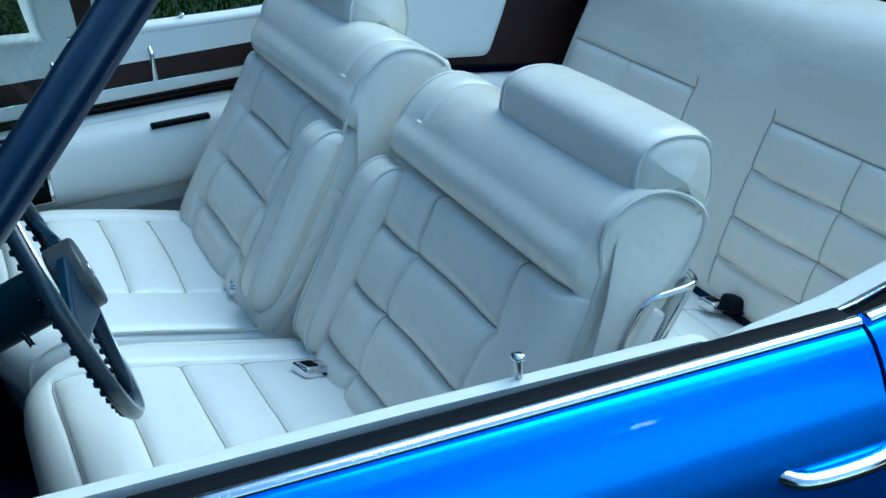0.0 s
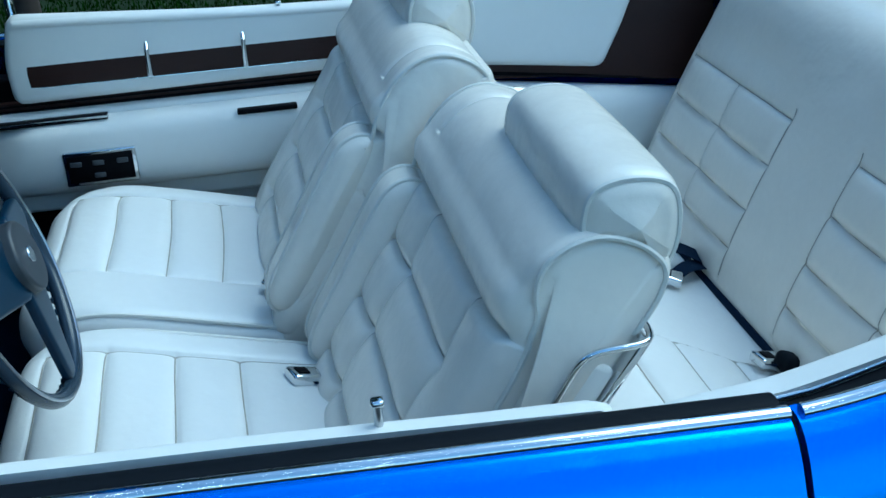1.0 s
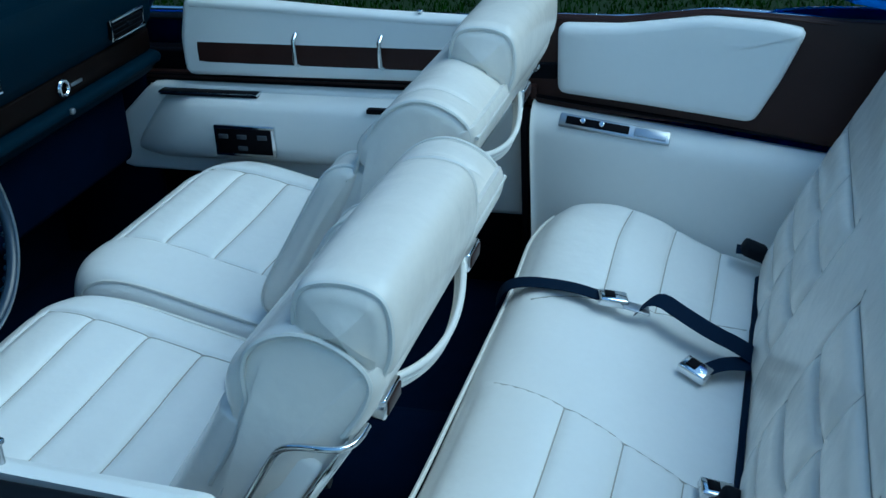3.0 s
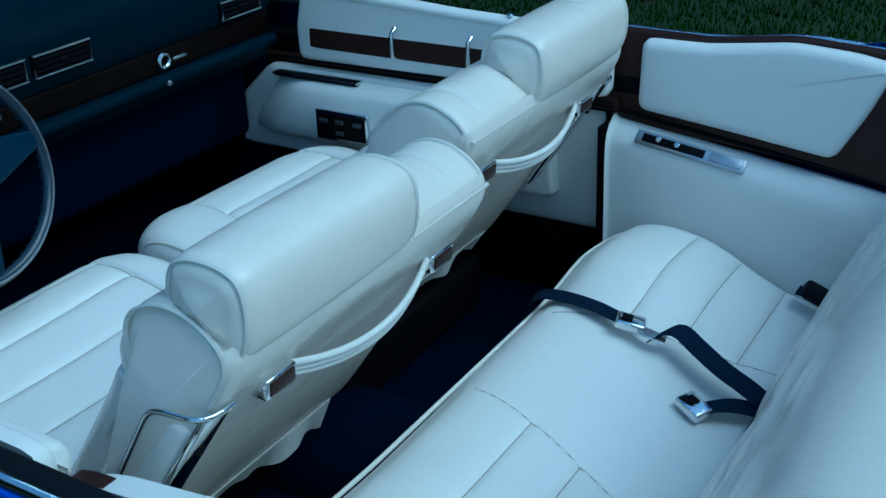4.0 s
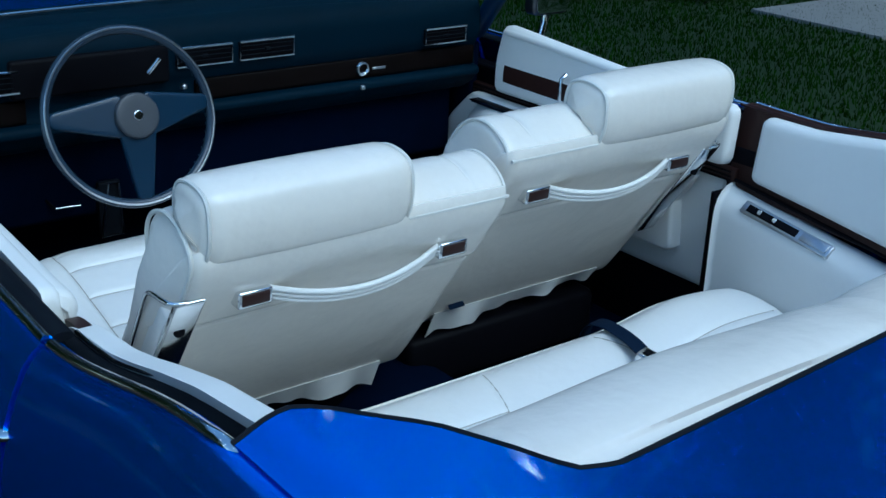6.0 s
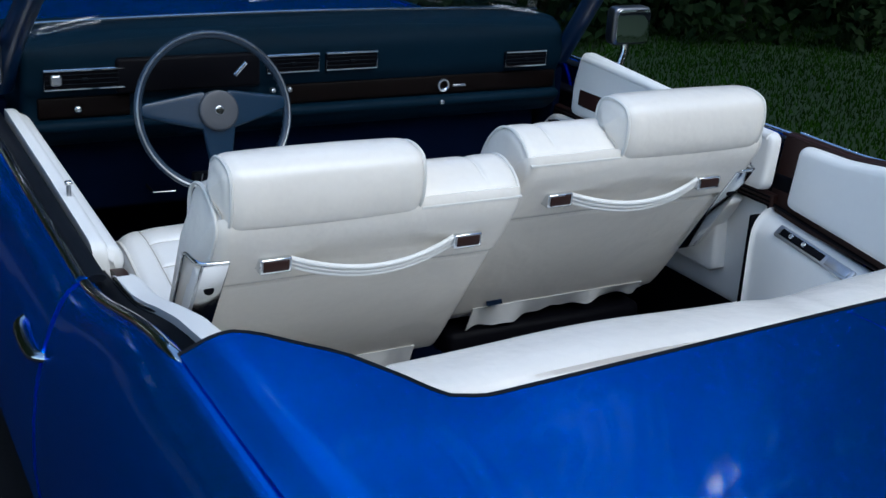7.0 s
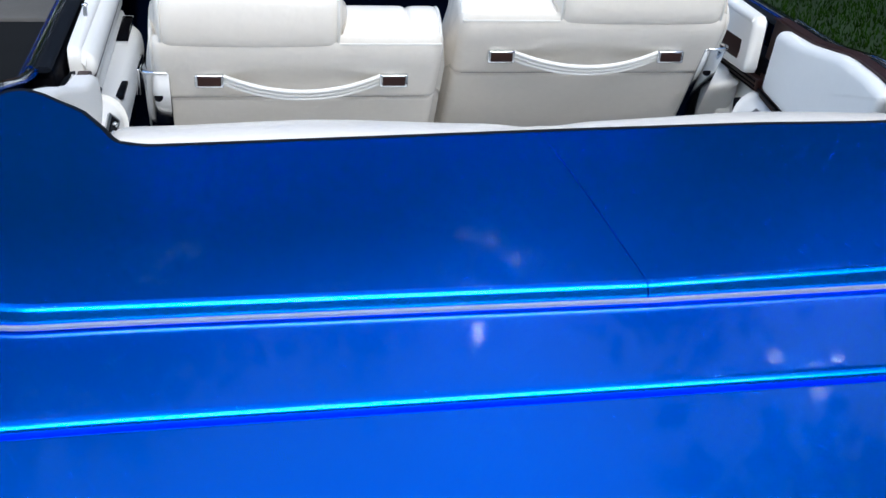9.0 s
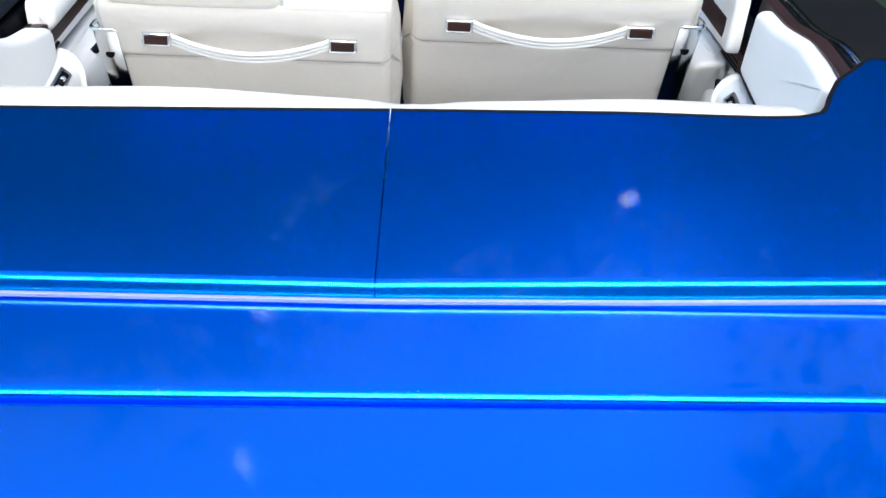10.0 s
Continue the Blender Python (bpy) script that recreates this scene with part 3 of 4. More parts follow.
    for x in (0.274, 0.680):
        nrm = outward(HEAD_SEC)
        part("piping", tube([at((x, *(HEAD_SEC[k] - nrm[k] * 0.0105))) for k in range(len(HEAD_SEC))], 0.0042, True), PIPING, head)
    arm = part("armrest", prism(ARM_SEC, 0.018, 0.118, 10, 0.026, crown=0.006, m=m), CREAM, seat, "folded-up narrow white centre armrest")
    for x in (0.034, 0.102):
        nrm = outward(ARM_SEC)
        part("piping", tube([at((x, *(ARM_SEC[k] - nrm[k] * 0.0015))) for k in range(len(ARM_SEC))], 0.004, True), PIPING, arm)
    # grab strap on the back
    z = 0.855
    tilt = pose(0, 0, 0, 6, 0, 0)
    for x in (0.574, 0.137):
        br = part("strap_bracket", rbox((0.068, 0.034, 0.033), (0, 0, 0), 0.004, m @ Matrix.Translation((x, lean(z) - 0.014, z)) @ tilt), CHROME, seat, "chrome strap bracket")
        part("bracket_inlay", rbox((0.055, 0.006, 0.023), (0, 0, 0), 0.002, m @ Matrix.Translation((x, lean(z) - 0.0305, z - 0.001)) @ tilt), WOOD, br)
    ends = []
    for k in np.linspace(0, 1, 25):
        x = 0.545 + (0.166 - 0.545) * k
        bow = 4 * k * (1 - k)
        sag = 0.042 * bow
        ends.append((x, lean(z) - 0.014 - 0.045 * bow + 0.4 * sag, z - sag * 0.75))
    strap = bmesh.new()
    for dzz in (-0.0095, 0, 0.0095):
        tube([at((a, b + dzz * -0.5, c + dzz)) for a, b, c in ends], 0.0058, seg=8, bm=strap)
    part("grab_strap", strap, VINYL, seat, "white ribbed vinyl grab strap")
    # hinge with its chrome frame on the outer side
    fr = smooth_open([(0.728, 0.21, 0.64), (0.730, 0.085, 0.846), (0.731, 0.072, 0.864), (0.731, 0.055, 0.872), (0.731, 0.0, 0.874), (0.724, -0.018, 0.874), (0.700, -0.026, 0.874), (0.672, -0.026, 0.874)], 40, 1)
    part("hinge_frame", tube([at(p) for p in fr], 0.0048, seg=8), CHROME, seat, "chrome hinge frame")
    part("hinge_cover", rbox((0.02, 0.05, 0.26), (0, 0, 0), 0.008, m @ Matrix.Translation((0.708, 0.115, 0.735)) @ pose(0, 0, 0, 33, 0, 0)), VINYL, seat)
    strip = part("hinge_plate", rbox((0.056, 0.012, 0.32), (0, 0, 0), 0.003, m @ Matrix.Translation((0.694, 0.073, 0.740)) @ pose(0, 0, 0, 34, 0, 0)), CHROME, seat, "steel hinge plate with a bolt hole")
    part("bolt_hole", prism(smooth_closed([(0.011 * math.cos(a), 0.011 * math.sin(a)) for a in np.linspace(0, 6.283, 12, endpoint=False)], 16, 1), -0.004, 0.004, 2, 0.001, m=m @ Matrix.Translation((0.696, 0.026, 0.80)) @ pose(0, 0, 0, 34, 0, 90)), BLACK, strip)
    # loose skirt along the bottom of the back
    def skirt(u, v):
        sag = 0.05 * math.sin(u * 9) * v * 0.4
        return at((u, lean(0.47) - 0.004 + 0.03 * v + (0.008 * math.sin(u * 23) + 0.007 * math.sin(u * 47 + 1)) * v, 0.475 - (0.056 + 0.02 * math.sin(u * 7 + 1) + 0.004 * math.sin(u * 31) + 0.003 * math.sin(u * 83)) * v + sag * 0.2))
    part("skirt", sheet(np.linspace(0.10, 0.64, 60), np.linspace(0, 1, 8), skirt, 0.003, (0, 1, 0)), VINYL, seat, "loose white vinyl skirt")
    return seat


front_seat(-1, 0.0, 0.0, "white tufted leather front seat behind the steering wheel")
front_seat(1, 0.062, 0.042, "white tufted leather front seat on the passenger side")

# ---- rear seat ----
RC_SEC = smooth_closed([(0.02, 0.30), (0.045, 0.46), (0.032, 0.52), (-0.03, 0.556), (-0.12, 0.558), (-0.22, 0.535), (-0.36, 0.478), (-0.55, 0.43), (-0.5, 0.30)], 300, 4)
RB_SEC = smooth_closed([(-0.47, 0.40), (-0.485, 0.50), (-0.535, 0.62), (-0.60, 0.755), (-0.655, 0.86), (-0.70, 0.930), (-0.738, 0.972), (-0.785, 0.999), (-0.85, 1.010), (-0.905, 1.004), (-0.945, 0.95), (-0.88, 0.6), (-0.65, 0.38)], 400, 4)


REAR_ROWS = (0.0, -0.168, -0.278, -0.385, -0.50)


def rear_seam_x(p, side):
    """The long seams spread towards the back of the cushion."""
    return -0.035 + 0.33 * p if side < 0 else 0.27 - 0.30 * p


def rear_cushion_relief(a, p, q):
    if q < 0.36:
        return 0.0
    if q < 0.44:
        return 0.0
    d = 0.0
    k = bump_step(a - rear_seam_x(p, 1), -0.01, 0.01) + bump_step(rear_seam_x(p, -1) - a, -0.01, 0.01)
    k *= 1 - bump_step(abs(a), 0.71, 0.74)
    for ys in REAR_ROWS[1:-1]:
        d += crease(p - ys, 0.55) * k
    for side in (-1, 1):
        d += crease(a - rear_seam_x(p, side), 0.5) * bump_step(-p, 0.0, 0.05)
    d += 0.005 * pillow(-p, [-y for y in REAR_ROWS]) * k * bump_step(q, 0.44, 0.47)
    return d + 0.003 * math.sin(a * 4.2) * math.sin(p * 11 + 1)


REAR_BACK_ROWS = (0.46, 0.54, 0.622, 0.715, 0.808)
REAR_BACK_COLUMNS = (0.135, 0.40, 0.66)


def rear_bow(x):
    return 0.003 * math.sin((x - 0.135) / 0.2625 * math.pi)


def rear_back_relief(a, p, q):
    if p < -0.90 or q < 0.47:
        return 0.0
    x = abs(a - 0.035)
    d = 0.0
    for xs in (0.135, 0.66):
        d += crease(x - xs, 0.7) * bump_step(0.84 - q, 0, 0.02)
    k = bump_step(x, 0.125, 0.145) * (1 - bump_step(x, 0.65, 0.67))
    rows = [z - abs(rear_bow(x)) * (0 if z > 0.8 else 1) for z in REAR_BACK_ROWS]
    for zs in rows:
        d += crease(q - zs, 1.1) * k
    d += crease(x - 0.40, 0.6) * k * bump_step(0.808 - q, 0, 0.01)
    if q < 0.808:
        d += 0.009 * pillow(q, rows) * pillow(x, REAR_BACK_COLUMNS) * k
    if q > 0.86:
        d += (0.010 * math.exp(-((x - 0.40) / 0.2) ** 2) - 0.006 * math.exp(-((x - 0.02) / 0.05) ** 2)) * bump_step(q, 0.86, 0.93)
    return d


rear = thing("rear_seat", "white leather rear bench seat with stitched panels", "car seat")


def rear_cushion_corner(a, p, q):
    s = max(0.0, (abs(a + 0.005) - 0.54) / 0.24) ** 2.2
    plump = bump_step(a, 0.34, 0.58) + 0.5 * bump_step(-a, 0.25, 0.6)
    return p - 0.04 * s * bump_step(p, -0.40, 0.05), q - 0.008 * s * bump_step(p, -0.3, 0.05) + 0.026 * plump * bump_step(p, -0.50, -0.12) * bump_step(q, 0.42, 0.53)


def rear_back_rise(a, p, q):
    """The top roll climbs a little towards the passenger side."""
    return p, q + (0.005 + 0.020 * max(a, 0.0)) * bump_step(q, 0.86, 0.98)


rcush = part("cushion", prism(RC_SEC, -0.78, 0.77, 170, 0.06, disp=rear_cushion_relief, warp=rear_cushion_corner), LEATHER, rear)
REAR_TOP = face_of(RC_SEC, lambda p, q: q > 0.44 and p < 0.01, 0)
rear_lines = [[Vector(skin_point(REAR_TOP, y, a, rear_cushion_relief, rear_cushion_corner)) for a in (np.linspace(rear_seam_x(y, 1), 0.72, 40) if side > 0 else np.linspace(-0.72, rear_seam_x(y, -1), 40))] for y in REAR_ROWS[1:-1] for side in (-1, 1)]
rear_lines += [[Vector(skin_point(REAR_TOP, y, rear_seam_x(y, side), rear_cushion_relief, rear_cushion_corner)) for y in np.linspace(-0.03, -0.46, 50)] for side in (-1, 1)]
seam_lines(rear_lines, rcush)
part("piping", tube([(x, *rear_cushion_corner(x, 0.034, 0.515)) for x in np.linspace(-0.74, 0.73, 60)], 0.0045), PIPING, rcush)
rback = part("backrest", prism(RB_SEC, -0.735, 0.740, 220, 0.05, disp=rear_back_relief, crown=0.0, warp=rear_back_rise), CREAM, rear)
REAR_FACE = face_of(RB_SEC, lambda p, q: p > -0.70 and 0.47 < q < 0.92, 1)
back_lines = [[Vector(skin_point(REAR_FACE, z - abs(rear_bow(abs(x))) * (0 if z > 0.8 else 1), 0.035 + x, rear_back_relief, rear_back_rise)) for x in (np.linspace(0.14, 0.655, 60) * side)] for z in REAR_BACK_ROWS[1:] for side in (-1, 1)]
back_lines += [[Vector(skin_point(REAR_FACE, z, 0.035 + x * side, rear_back_relief)) for z in np.linspace(0.48, top, 40)] for x, top in ((0.135, 0.83), (0.40, 0.806), (0.66, 0.83)) for side in (-1, 1)]
seam_lines(back_lines, rback)
# Dark round strip laid along the crease between cushion and backrest.
part("gap_strip", tube([(x, -0.474, 0.452) for x in np.linspace(-0.66, 0.65, 24)], 0.009, seg=8), WEBBING, rear, "dark strip in the gap behind the cushion")


# ---- doors and side trim ----
def side_map(sgn, dx, lift=(0, 0)):
    return lambda x, y, z: (sgn * (x + dx), y, z + lift[0] + lift[1] * y)


def side_matrix(sgn, dx, lift=(0, 0)):
    return Matrix(((sgn, 0, 0, sgn * dx), (0, 1, 0, 0), (0, lift[1], 1, lift[0]), (0, 0, 0, 1)))


QUARTER_PAD = [(0.018, 0.813), (0.020, 0.972), (-0.13, 0.973), (-0.23, 0.985), (-0.32, 0.996), (-0.45, 0.988), (-0.54, 0.972), (-0.49, 0.86), (-0.435, 0.762), (-0.20, 0.79)]


QUARTER_PAD_LOW = [(0.045, 0.78), (0.055, 0.848), (-0.002, 0.864), (-0.13, 0.878), (-0.23, 0.904), (-0.32, 0.932), (-0.45, 0.967), (-0.64, 0.997), (-0.62, 0.80), (-0.435, 0.66), (-0.20, 0.68)]


def quarter_trim(sgn, dx, lift, drop, label):
    q = thing("quarter_trim", label, "side trim", "side trims")
    mp = side_map(sgn, dx, lift)
    outline = QUARTER_PAD if sgn > 0 else QUARTER_PAD_LOW
    tops = [(0.10, 0.985), (-0.13, 0.982), (-0.32, 1.004), (-0.56, 0.99), (-0.74, 0.985)] if sgn > 0 else [(0.07, 0.858), (-0.13, 0.868), (-0.23, 0.893), (-0.32, 0.921), (-0.45, 0.956), (-0.64, 0.987)]
    sm = side_matrix(sgn, dx, lift)
    sh = Matrix(((1, 0, 0, 0), (0, 1, 0, 0), (0, 0.14, 1, 0), (0, 0, 0, 1)))
    sec = smooth_closed([(0.79, 0.28), (0.788, 0.55), (0.785, 0.71), (0.792, 0.74), (0.812, 0.766), (0.85, 0.775), (0.87, 0.76), (0.87, 0.28)], 60, 1)
    part("lower_panel", prism(sec, 0.075, -0.80, 20, -0.012, along_y, m=sm @ sh), VINYL, q)
    pad = part("pad", slab(outline, lambda u, v, w: mp((0.846 if sgn > 0 else 0.876) + (v - 0.81) * 0.14 - w, u, v), 0.032 if sgn > 0 else 0.046, 0.02 if sgn > 0 else 0.016, 110, 0.022, 0.0), VINYL, q, "white padded panel with a wavy top")
    part("backing", slab([(tops[0][0], 0.775 - drop)] + tops + [(tops[-1][0], 0.69 - drop), (-0.42, 0.735 - drop)], lambda u, v, w: mp(0.872 + (v - 0.81) * 0.14 - w, u, v), 0.026, 0.004, 70, 0.01), WOOD, q, "dark brown panel round the pad")
    part("bead", tube([mp(0.838, y, 0.790 + 0.13 * y) for y in np.linspace(0.09, -0.62, 12)], 0.005), BLACK, q)
    # switch and ashtray plate on the slope
    tilt = Matrix.Translation(mp(0.802, -0.122, 0.7375)) @ pose(0, 0, 0, 8, 0, 0) @ pose(0, 0, 0, 0, sgn * -44, 0)
    plate = part("ashtray_plate", rbox((0.034, 0.262, 0.012), (0, 0, 0), 0.003, tilt), STEEL, q, "steel plate with switch and ashtray")
    part("plate_inlay", rbox((0.020, 0.15, 0.004), (0, 0, 0), 0.001, tilt @ Matrix.Translation((0, 0.04, 0.006))), BLACK, plate)
    part("ashtray_lid", rbox((0.022, 0.075, 0.006), (0, 0, 0), 0.002, tilt @ Matrix.Translation((0, -0.085, 0.007))), STEEL, plate)
    for yy in (0.075, 0.03):
        part("knob", prism(smooth_closed([(0.007 * math.cos(a), 0.007 * math.sin(a)) for a in np.linspace(0, 6.283, 10, endpoint=False)], 12, 1), 0, 0.012, 2, 0.002, m=tilt @ Matrix.Translation((0, yy, 0.006)) @ pose(0, 0, 0, 0, -90, 0)), CHROME, plate)
    # belt moulding on top
    if sgn > 0:
        tops = [(0.11, 0.985), (0.0, 0.982), (-0.13, 0.982), (-0.23, 0.992), (-0.32, 1.006), (-0.45, 1.0), (-0.6, 0.985)]
    tops = smooth_open(tops, 30, 1)
    if sgn > 0:
        part("belt_moulding", tube([mp(0.902, y, z - 0.020) for y, z in tops], 0.012, seg=12, flat=0.028), GLOSSBLACK, q, "glossy black belt moulding")
        part("belt_bead", tube([mp(0.872, y, z - 0.006) for y, z in tops], 0.004, seg=6), WOOD, q)
        part("belt_chrome", tube([mp(0.936, y, z - 0.014) for y, z in tops], 0.008, seg=8), CHROME, q, "chrome belt strip")
    else:
        part("belt_bead", tube([mp(0.887, y, z + 0.001) for y, z in tops if y < 0.01], 0.004, seg=8), CHROME, q, "thin chrome bead, sky highlight put into its colour beside the pad")
        ys = np.linspace(0.065, -0.64, 40)
        rise = np.interp(-ys, [-y for y, z in tops], [z for y, z in tops])
        part("window_channel", sheet(list(range(len(ys))), [0.889, 0.900, 0.910, 0.918, 0.926, 0.945, 0.958], lambda k, u: mp(u, float(ys[k]), float(rise[k]) + (-0.004, -0.006, -0.016, -0.022, -0.016, -0.012, -0.014)[[0.889, 0.900, 0.910, 0.918, 0.926, 0.945, 0.958].index(u)]), 0.012), RUBBER, q, "black rubber window channel")
        part("belt_chrome", tube([(-0.962 + 0.03 * bump_step(-y, 0.60, 0.76), y, quarter_top(y, -1) + 0.003 - 0.04 * bump_step(-y, 0.62, 0.76)) for y in np.linspace(-0.104, -0.78, 40)], 0.008, seg=10, flat=0.010), CHROME, q, "chrome belt strip")
    return q


quarter_trim(1, 0.0, (0, 0), 0.0, "white and brown rear side trim with ashtray plate")
quarter_trim(-1, 0.0, (0, 0), 0.12, "white and brown rear side trim beside the boot cover")


def door(sgn, dx, outer, lift, skin_z, label):
    d = thing("door", label, "car door", "car doors")
    mp = side_map(sgn, dx, lift)
    sm = side_matrix(sgn, dx, lift)
    skin = part("outer_skin", sheet(np.linspace(-0.088, 1.25, 40), range(len(BODY_SEC)), lambda y, k: (sgn * (outer + BODY_SEC[k][0]), y, skin_z(y) + BODY_SEC[k][1]), 0.02, (-sgn, 0, 0)), BLUE, d, "glossy blue outer door skin")
    part("belt_chrome", tube([(sgn * (outer - 0.004), y, skin_z(y) + 0.003) for y in np.linspace(-0.088, 1.25, 16)], 0.008, seg=10, flat=0.010), CHROME, d, "chrome belt strip")
    part("window_seal", tube([(sgn * (outer - 0.030), y, skin_z(y) + (0.0 if sgn < 0 else -0.008)) for y in np.linspace(-0.085, 1.24, 12)], 0.008, seg=12, flat=0.019), RUBBER, d, "black window seal")
    part("inner_frame", rbox((0.06, 1.30, 0.64), (sgn * (0.885 + dx - 0.005), 0.60, 0.56), 0.01), BLACK, d)
    # upper pad with its brown inlay
    front = [(0.5, 1.0), (0.955, 1.030), (0.975, 0.92), (0.968, 0.828)] if sgn > 0 else [(0.5, 0.992), (1.02, 0.992), (1.045, 0.90), (1.02, 0.828)]
    part("pad", slab([(0.08, 0.835), (0.08, 0.985)] + front + [(0.5, 0.832)], lambda u, v, w: mp(0.828 + (v - 0.84) * 0.08 - w, u, v), 0.033, 0.016, 120, 0.025, 0.0), VINYL, d, "white padded upper door panel")
    if sgn > 0:
        part("pad_top", tube([mp(0.822, y, 0.974 + 0.038 * bump_step(y, 0.1, 1.1)) for y in np.linspace(0.10, 0.94, 12)], 0.014, seg=10, flat=0.018), VINYL, d)
    else:
        part("pad_top", prism(smooth_closed([(0.818, 0.978), (0.802, 0.976), (0.783, 0.966), (0.772, 0.945), (0.775, 0.921), (0.79, 0.906), (0.818, 0.905)], 36, 2), 0.086, 1.03, 14, 0.022, along_y, crown=0.006, m=sm), VINYL, d, "broad white padded roll along the top")
    inl = part("inlay", slab([(0.135, 0.863), (0.135, 0.945), (0.928, 0.948), (0.928, 0.866)], lambda u, v, w: mp(0.80 - w + (v - 0.84) * 0.12, u, v), 0.008, 0.002, 60, 0.008), WOOD, d, "dark woodgrain inlay")
    part("inlay_rim", tube([mp(0.797 + (v - 0.84) * 0.12, u, v) for u, v in fillet([(0.135, 0.863), (0.135, 0.945), (0.928, 0.948), (0.928, 0.866)], 0.008, 60)], 0.0035, True), CHROME, inl)
    for yy in (0.655, 0.436) if sgn > 0 else ():
        part("pull_bar", tube([mp(0.789, yy, 0.868), mp(0.775, yy, 0.876), mp(0.775, yy, 0.935), mp(0.792, yy, 0.945)], 0.006, seg=8), CHROME, d, "chrome vertical bar")
    part("trim_strip", prism(fillet([(0.83, 0.792), (0.83, 0.826), (0.86, 0.826), (0.86, 0.792)], 0.004, 24), 0.07, 1.13, 4, 0.004, along_y, m=sm), WOOD, d, "dark brown strip")
    for zz in (0.818, 0.806, 0.796):
        part("strip_bead", tube([mp(0.829, y, zz) for y in (0.08, 0.6, 1.12)], 0.0028), BLACK, d)
    lock = 0.995 if sgn > 0 else 1.012
    # armrest, lower panel
    sh = Matrix(((1, 0, 0, 0), (0, 1, -0.73, 0.50), (0, 0, 1, 0), (0, 0, 0, 1)))
    lower = smooth_closed([(0.845, 0.475), (0.838, 0.56), (0.838, 0.78), (0.85, 0.79), (0.87, 0.78), (0.87, 0.475)], 40, 1)
    part("lower_panel", prism(lower, 0.105, 0.56, 10, 0.01, along_y, m=sm), VINYL, d)
    part("front_panel", rbox((0.03, 0.60, 0.22), mp(0.856, 0.86, 0.675), 0.008), VINYL, d)
    part("armrest_rim", slab([(0.22, 0.558), (0.24, 0.80), (1.075, 0.803), (1.185, 0.70), (1.192, 0.562)], lambda u, v, w: mp(0.848 - w, u, v), 0.05, 0.012, 90, 0.02, 0.0), VINYL, d, "white moulded rim round the armrest")
    arm = smooth_closed([(0.84, 0.79), (0.79, 0.789), (0.757, 0.779), (0.742, 0.755), (0.738, 0.70), (0.745, 0.645), (0.765, 0.615), (0.80, 0.608), (0.84, 0.606)], 60, 1)
    rest = prism(arm, 0.24, 1.105, 44, 0.02, along_y, m=sm @ sh)
    for v in rest.verts:
        v.co.x += sgn * 0.045 * max(0.0, (v.co.y + 0.73 * (v.co.z - 0.685) - 1.0) / 0.10) * (0.0 if abs(v.co.x) > 0.83 + dx else 1.0)
    part("armrest", rest, VINYL, d, "white padded armrest")
    vent = part("armrest_grille", rbox((0.030, 0.27, 0.01), mp(0.783, 0.90, 0.788), 0.003), BLACK, d, "black grille on the armrest")
    part("grille_rim", tube([mp(x, y, 0.791) for x, y in ((0.766, 0.765), (0.80, 0.765), (0.80, 1.035), (0.766, 1.035))], 0.003, True), CHROME, vent)
    part("door_pull", rbox((0.022, 0.14, 0.012), mp(0.752, 0.40, 0.772), 0.003), BLACK, d)
    sw = part("switch_plate", rbox((0.012, 0.165, 0.082), mp(0.737, 0.795, 0.682), 0.003), CHROME, d, "chrome window switch plate")
    part("switch_panel", rbox((0.006, 0.148, 0.066), mp(0.731, 0.795, 0.682), 0.002), BLACK, sw)
    for yy, zz in ((0.85, 0.695), (0.80, 0.695), (0.745, 0.695), (0.80, 0.665)):
        part("switch", rbox((0.006, 0.026, 0.012), mp(0.728, yy, zz), 0.002), HUBGREY, sw)
    part("lock_pull", tube([mp(0.824, 0.345, 0.965), mp(0.824, 0.345, lock), mp(0.824, 0.345, lock + 0.005)], 0.005, seg=8), STEEL, d, "chrome lock pull")
    part("lock_knob", rbox((0.015, 0.015, 0.008), mp(0.824, 0.345, lock + 0.006), 0.003), CHROME, d)
    part("kick_panel", rbox((0.02, 1.1, 0.22), mp(0.866, 0.64, 0.375), 0.005), CARPET, d)
    return d


dd = door(-1, 0.068, 0.968, (-0.086, 0.042), lambda y: 0.903 + 0.036 * y, "closed blue driver's door with white padded top")
part("handle_grip", tube(smooth_open([(-1.015, 0.082, 0.778), (-1.050, 0.067, 0.771), (-1.055, 0.027, 0.766), (-1.055, -0.063, 0.763), (-1.040, -0.093, 0.766), (-1.015, -0.103, 0.768)], 20), 0.010, seg=10, flat=0.014), CHROME, dd, "chrome pull handle")
part("lock_button", prism(smooth_closed([(0.013 * math.cos(a), 0.013 * math.sin(a)) for a in np.linspace(0, 6.283, 12, endpoint=False)], 16, 1), -1.052, -1.02, 2, 0.004, m=Matrix.Translation((0, -0.063, 0.711))), CHROME, dd)
door(1, 0.0, 0.95, (0, 0), lambda y: 0.955, "closed door with white padded inside and woodgrain inlay")


